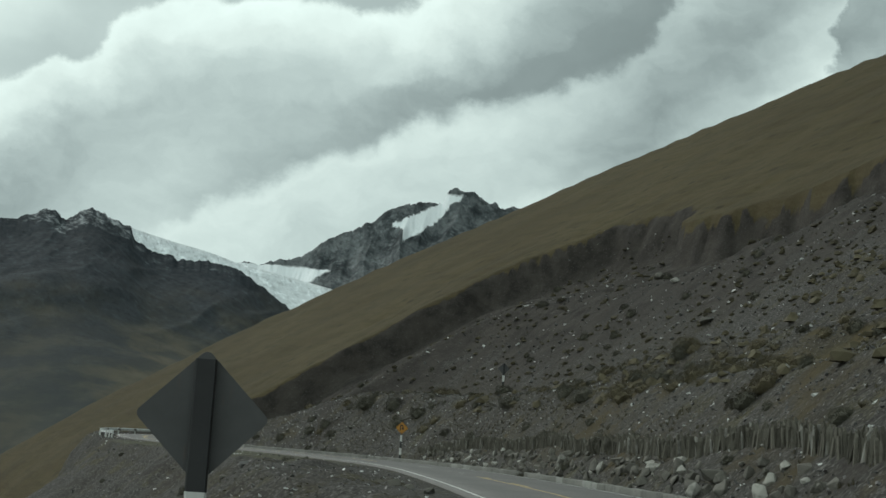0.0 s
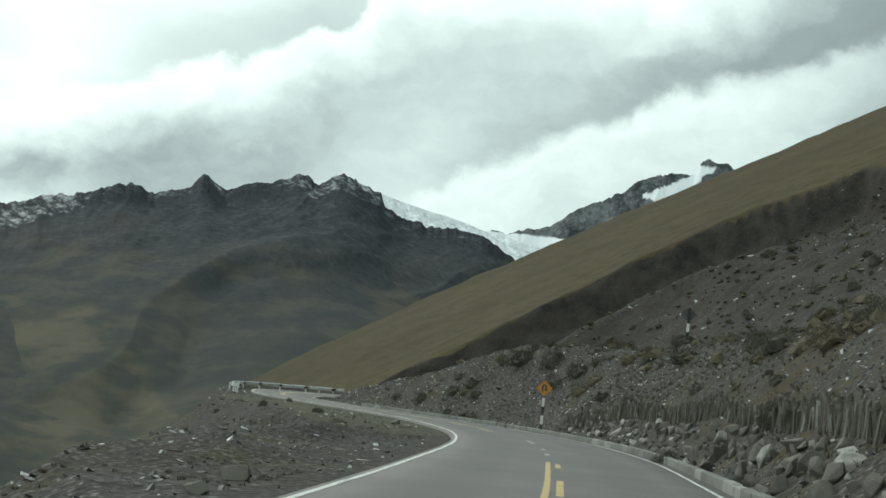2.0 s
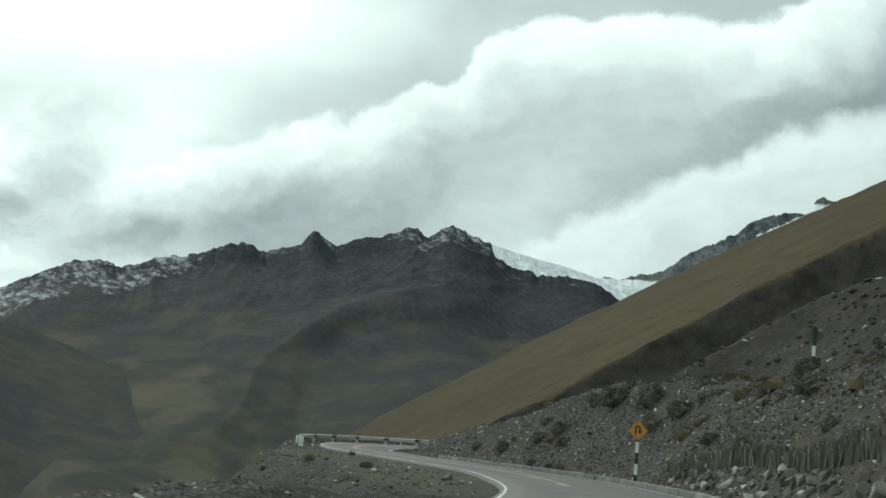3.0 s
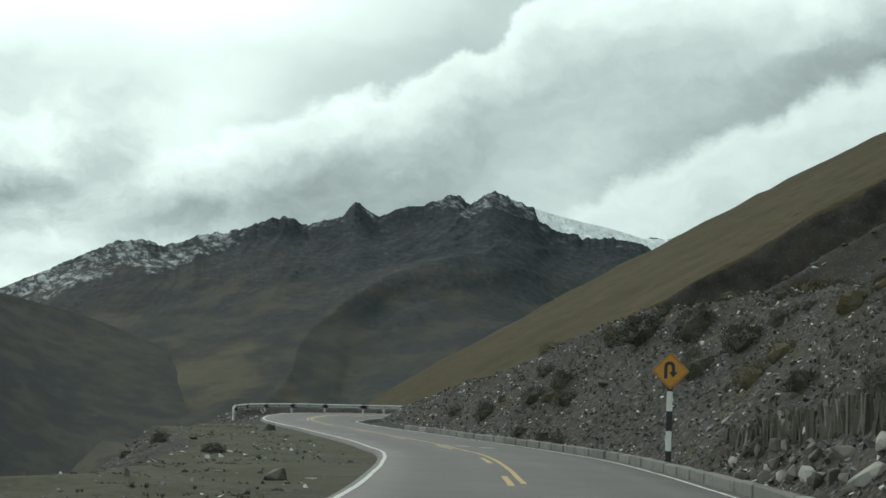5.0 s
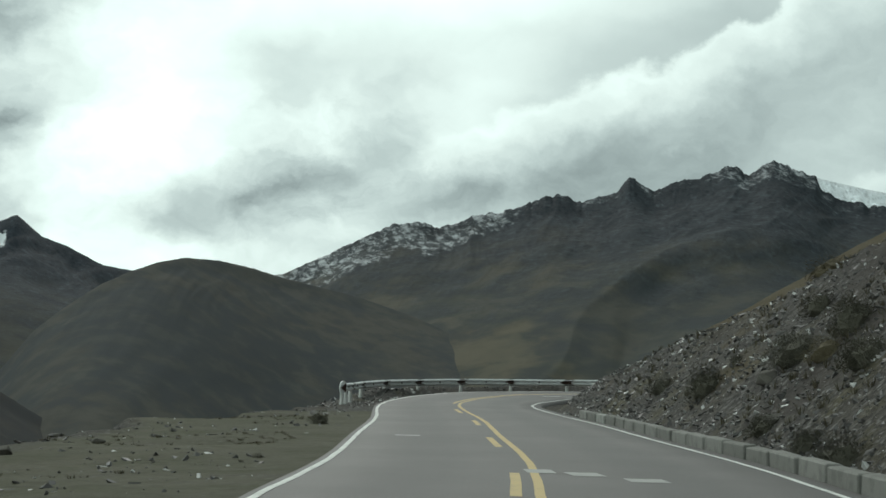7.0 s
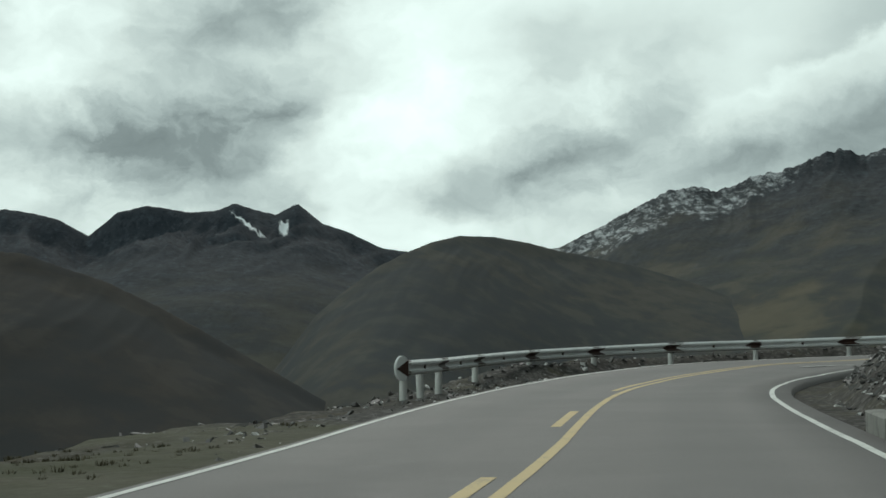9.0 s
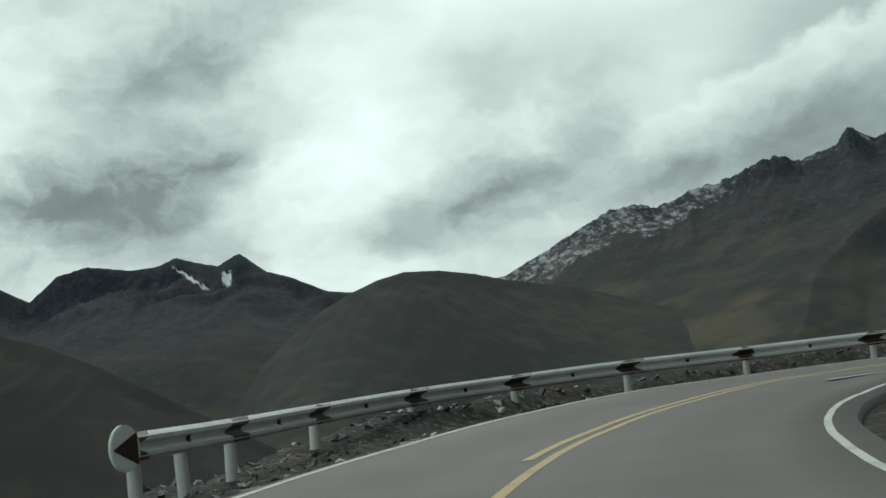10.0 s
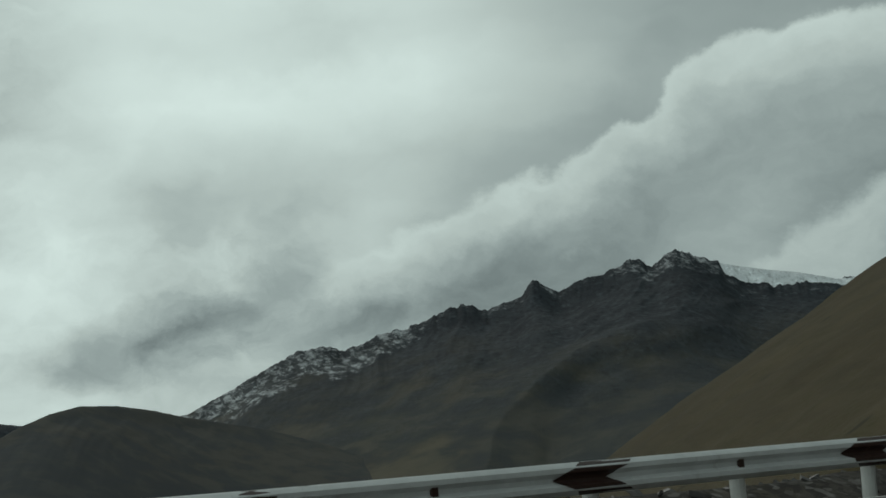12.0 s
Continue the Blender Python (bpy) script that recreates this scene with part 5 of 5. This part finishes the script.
# ---------------------------------------------------------------- kerb
def build_kerb():
    s0, s1 = near_s(-31, -84), near_s(2.15, 41.0)
    p0 = beside((s0 + s1) / 2, 3.75)
    kerb = thing("kerb", Matrix.Translation(tuple(p0)), "row of weathered concrete kerb blocks along the road edge", "kerb", kind="structure")
    base = kerb.matrix_basis.translation.copy()
    blocks = []
    for k in range(4):
        bm = bmesh.new()
        v = box(bm, -0.866, 0.866, -0.13, 0.13, -0.22, 0.235)
        for i in (4, 5):
            v[i].co.y += 0.03
        rnd = random.Random(k)
        for w in v:
            w.co += Vector((rnd.uniform(-0.008, 0.008), rnd.uniform(-0.01, 0.01), rnd.uniform(-0.012, 0.012)))
        bmesh.ops.bevel(bm, geom=[e for e in bm.edges if max(e.verts[0].co.z, e.verts[1].co.z) > 0.1], offset=0.02, segments=1, affect="EDGES")
        blocks.append(mesh_of("kerb_block", bm, M_KERB))
    rnd = random.Random(3)
    for n, s in enumerate(np.arange(s0, s1, 1.75)):
        p = Vector(beside(s, edge_at(s) + 0.50 + rnd.uniform(-0.015, 0.015), rnd.uniform(-0.015, 0.01)))
        part("kerb_block", blocks[n % 4], M_KERB, kerb, "", Matrix.Translation(p - base) @ pose(0, 0, 0, rnd.uniform(-1.5, 1.5), rnd.uniform(-0.5, 0.5), heading(s) + rnd.uniform(-0.6, 0.6)))


# ---------------------------------------------------------------- plants
def shrub_meshes(seed, radius, tall, leaf=None, thin=0.42):
    rnd = random.Random(seed)
    leaves, twigs = bmesh.new(), bmesh.new()
    for _ in range(16):
        a, t = rnd.uniform(0, 6.283), rnd.uniform(0.1, 1.0)
        tip = Vector((math.cos(a) * radius * t, math.sin(a) * radius * t, tall * math.sqrt(max(0.05, 1 - 0.8 * t * t))))
        w = 0.012
        vs = [twigs.verts.new(v) for v in ((w, 0, -0.1), (-w, w, -0.1), (-w, -w, -0.1), tuple(tip * 0.9))]
        for f in ((0, 1, 3), (1, 2, 3), (2, 0, 3)):
            twigs.faces.new([vs[i] for i in f])
    for _ in range(3600):
        a, u, t = rnd.uniform(0, 6.283), rnd.uniform(-0.35, 1.0), rnd.uniform(0.62, 1.04)
        lump = 1 + 0.22 * math.sin(3 * a + seed) * math.sin(5 * u + seed)
        r = radius * math.sqrt(1 - u * u * 0.96) * t * lump
        c = Vector((math.cos(a) * r, math.sin(a) * r, tall * u * t * lump))
        l = rnd.uniform(0.020, 0.042) * (radius / 0.6)
        d = (c + Vector((rnd.gauss(0, 0.3), rnd.gauss(0, 0.3), 0.3 + rnd.gauss(0, 0.3)))).normalized()
        e = d.orthogonal().normalized() * l * thin
        leaves.faces.new([leaves.verts.new(v) for v in (c - e, c + d * l * 0.5 - e * 0.3, c + d * l, c + d * l * 0.5 + e, c + e * 0.6)])
    core = bmesh.ops.create_icosphere(leaves, subdivisions=2, radius=1.0)["verts"]
    for v in core:
        a, u = math.atan2(v.co.y, v.co.x), max(0.0, v.co.z)
        lump = 0.68 * (1 + 0.22 * math.sin(3 * a + seed) * math.sin(5 * u + seed)) * rnd.uniform(0.9, 1.05)
        v.co = Vector((v.co.x * radius * lump, v.co.y * radius * lump, v.co.z * tall * lump if v.co.z > 0 else v.co.z * 0.25))
    return mesh_of("foliage", leaves, leaf or M_SHRUB), mesh_of("stem", twigs, M_TWIG)


SHRUBS = []
for k, (r, t) in enumerate(((0.55, 0.6), (0.7, 0.62), (0.6, 0.8))):
    fol, twi = shrub_meshes(k + 1, r, t)
    SHRUBS.append((fol, twi))


def shrub(x, y, size, k):
    ob = thing("shrub", Matrix.Translation((x, y, ground_at(x, y) - 0.05)) @ pose(0, 0, 0, 0, 0, 67 * k) @ Matrix.Scale(size, 4), "dark rounded shrub growing among the stones", "shrub", "shrubs on the bank")
    part("foliage", SHRUBS[k % 3][0], M_SHRUB, ob)
    part("stem", SHRUBS[k % 3][1], M_TWIG, ob)


PLACES = [(6.1, 15.4, 0.95), (8.3, 25.5, 1.0), (8.9, 23.6, 0.9), (9.6, 28.2, 1.0), (8.0, 20.0, 0.8), (7.4, 30.5, 0.9), (8.5, 8.0, 1.3), (9.4, 6.2, 1.2), (10.5, 13.0, 1.5), (7.6, 37.0, 0.8), (10.8, 19.0, 1.6),
          (-8.3, 16.0, 0.6), (-10.4, 5.5, 0.9), (-9.0, 27.0, 0.4), (-13.0, 14.0, 0.5), (-12.0, 22.0, 0.5),
          (-4.4, -49.0, 1.9), (-2.0, -42.0, 1.5), (-5.5, -55.0, 1.4), (-14.5, -64.7, 1.1), (-9.2, -48.0, 1.0), (-7.5, -38.5, 1.0), (1.0, -31.0, 1.3), (3.5, -25.0, 1.1), (-2.0, -31.5, 1.0), (6.0, -14.0, 1.2),
          (3.7, -36.5, 1.1), (-8.7, -44.2, 0.9), (-13.3, -53.3, 0.4), (-2.2, 33.5, 0.45), (-2.8, 17.4, 0.22), (-7.3, 6.0, 0.55), (6.3, 17.9, 0.55),
          (12.5, -16.0, 1.6), (9.0, -8.0, 1.0), (-16, -10, 0.8), (-14, -22, 0.9), (-19, 4, 0.9)]
for k, (x, y, size) in enumerate(PLACES):
    shrub(x, y, size, k)
for k, p in enumerate(along_road(75, near_s(-28, -80), near_s(2.5, 50), 5.0, 14.0, 0.9)):
    shrub(float(p[0]), float(p[1]), RNG.uniform(0.3, 0.75), k + 150)
for k in range(90):
    x, y = RNG.uniform(14, 84), RNG.uniform(-30, 104)
    if y < 112 - 0.19 * (x - 30) and to_road(np.array([x]), np.array([y]), UPPER)[0][0] > 6:
        shrub(x, y, RNG.uniform(0.5, 1.3), k + 40)


for k, s in enumerate(np.linspace(S_BEND + 24, S_TOP + 70, 30)):
    p = beside(s + RNG.uniform(-1, 1), RNG.uniform(4.9, 7.4))
    shrub(float(p[0]), float(p[1]), RNG.uniform(0.4, 1.0), k + 300)
TUSSOCKS = [shrub_meshes(20 + k, r, t, M_TUSSOCK, 0.25) for k, (r, t) in enumerate(((0.5, 0.45), (0.62, 0.5)))]
for k, p in enumerate(np.vstack([along_road(85, near_s(-22, -63), near_s(-3, -10), 8.5, 21.0, 1.0), along_road(14, near_s(-6, -20), near_s(2, 40), 6.5, 13.0, 1.0)])):
    size = RNG.uniform(0.6, 1.6)
    ob = thing("grass_tussock", Matrix.Translation((p[0], p[1], ground_at(p[0], p[1]) - 0.08)) @ pose(0, 0, 0, 0, 0, 41 * k) @ Matrix.Scale(size, 4), "mounded tussock of dry tan grass on the bank", "grass", "tussocks on the bank")
    part("foliage", TUSSOCKS[k % 2][0], M_TUSSOCK, ob)
    part("stem", TUSSOCKS[k % 2][1], M_TWIG, ob)


def tufts(name, xy, height, label, seed):
    """Bunches of dry grass blades, joined into one object."""
    rng = np.random.default_rng(seed)
    n, m = len(xy), 14
    z = ground_height(xy[:, 0], xy[:, 1]) - 0.03
    a, lean = rng.uniform(0, 6.283, (n, m)), rng.uniform(0.1, 0.75, (n, m))
    hh = height * rng.uniform(0.5, 1.2, (n, 1)) * rng.uniform(0.7, 1.1, (n, m))
    bx, by = xy[:, :1] + 0.05 * np.cos(a), xy[:, 1:] + 0.05 * np.sin(a)
    w = 0.013
    p0 = np.stack([bx - w * np.sin(a), by + w * np.cos(a), np.broadcast_to(z[:, None], a.shape)], -1)
    p1 = np.stack([bx + w * np.sin(a), by - w * np.cos(a), np.broadcast_to(z[:, None], a.shape)], -1)
    p2 = np.stack([bx + hh * lean * np.cos(a), by + hh * lean * np.sin(a), z[:, None] + hh * np.sqrt(1 - lean ** 2 * 0.8)], -1)
    v = np.stack([p0, p1, p2], 2).reshape(-1, 3)
    me = bpy.data.meshes.new(name)
    me.from_pydata(v.tolist(), [], np.arange(len(v)).reshape(-1, 3).tolist())
    me.materials.append(M_TUFT)
    return tagged(new(name, me), label, "grass", kind="stuff")


q = along_road(9000, SA, near_s(3.5, 58), 4.8, 20.0, 0.9)
q = q[fbm(q[:, 0] / 4, q[:, 1] / 4, 71) > 0.0]
tufts("bank_grass", q, 0.22, "dry brown bunch grass on the bank", 1)
q = along_road(5500, SA, near_s(3.0, 55), -13, -4.2, 0.75)
q = q[fbm(q[:, 0] / 5, q[:, 1] / 5, 72) > 0.12]
tufts("verge_grass", q, 0.085, "short dry grass on the verge", 2)
build_kerb()
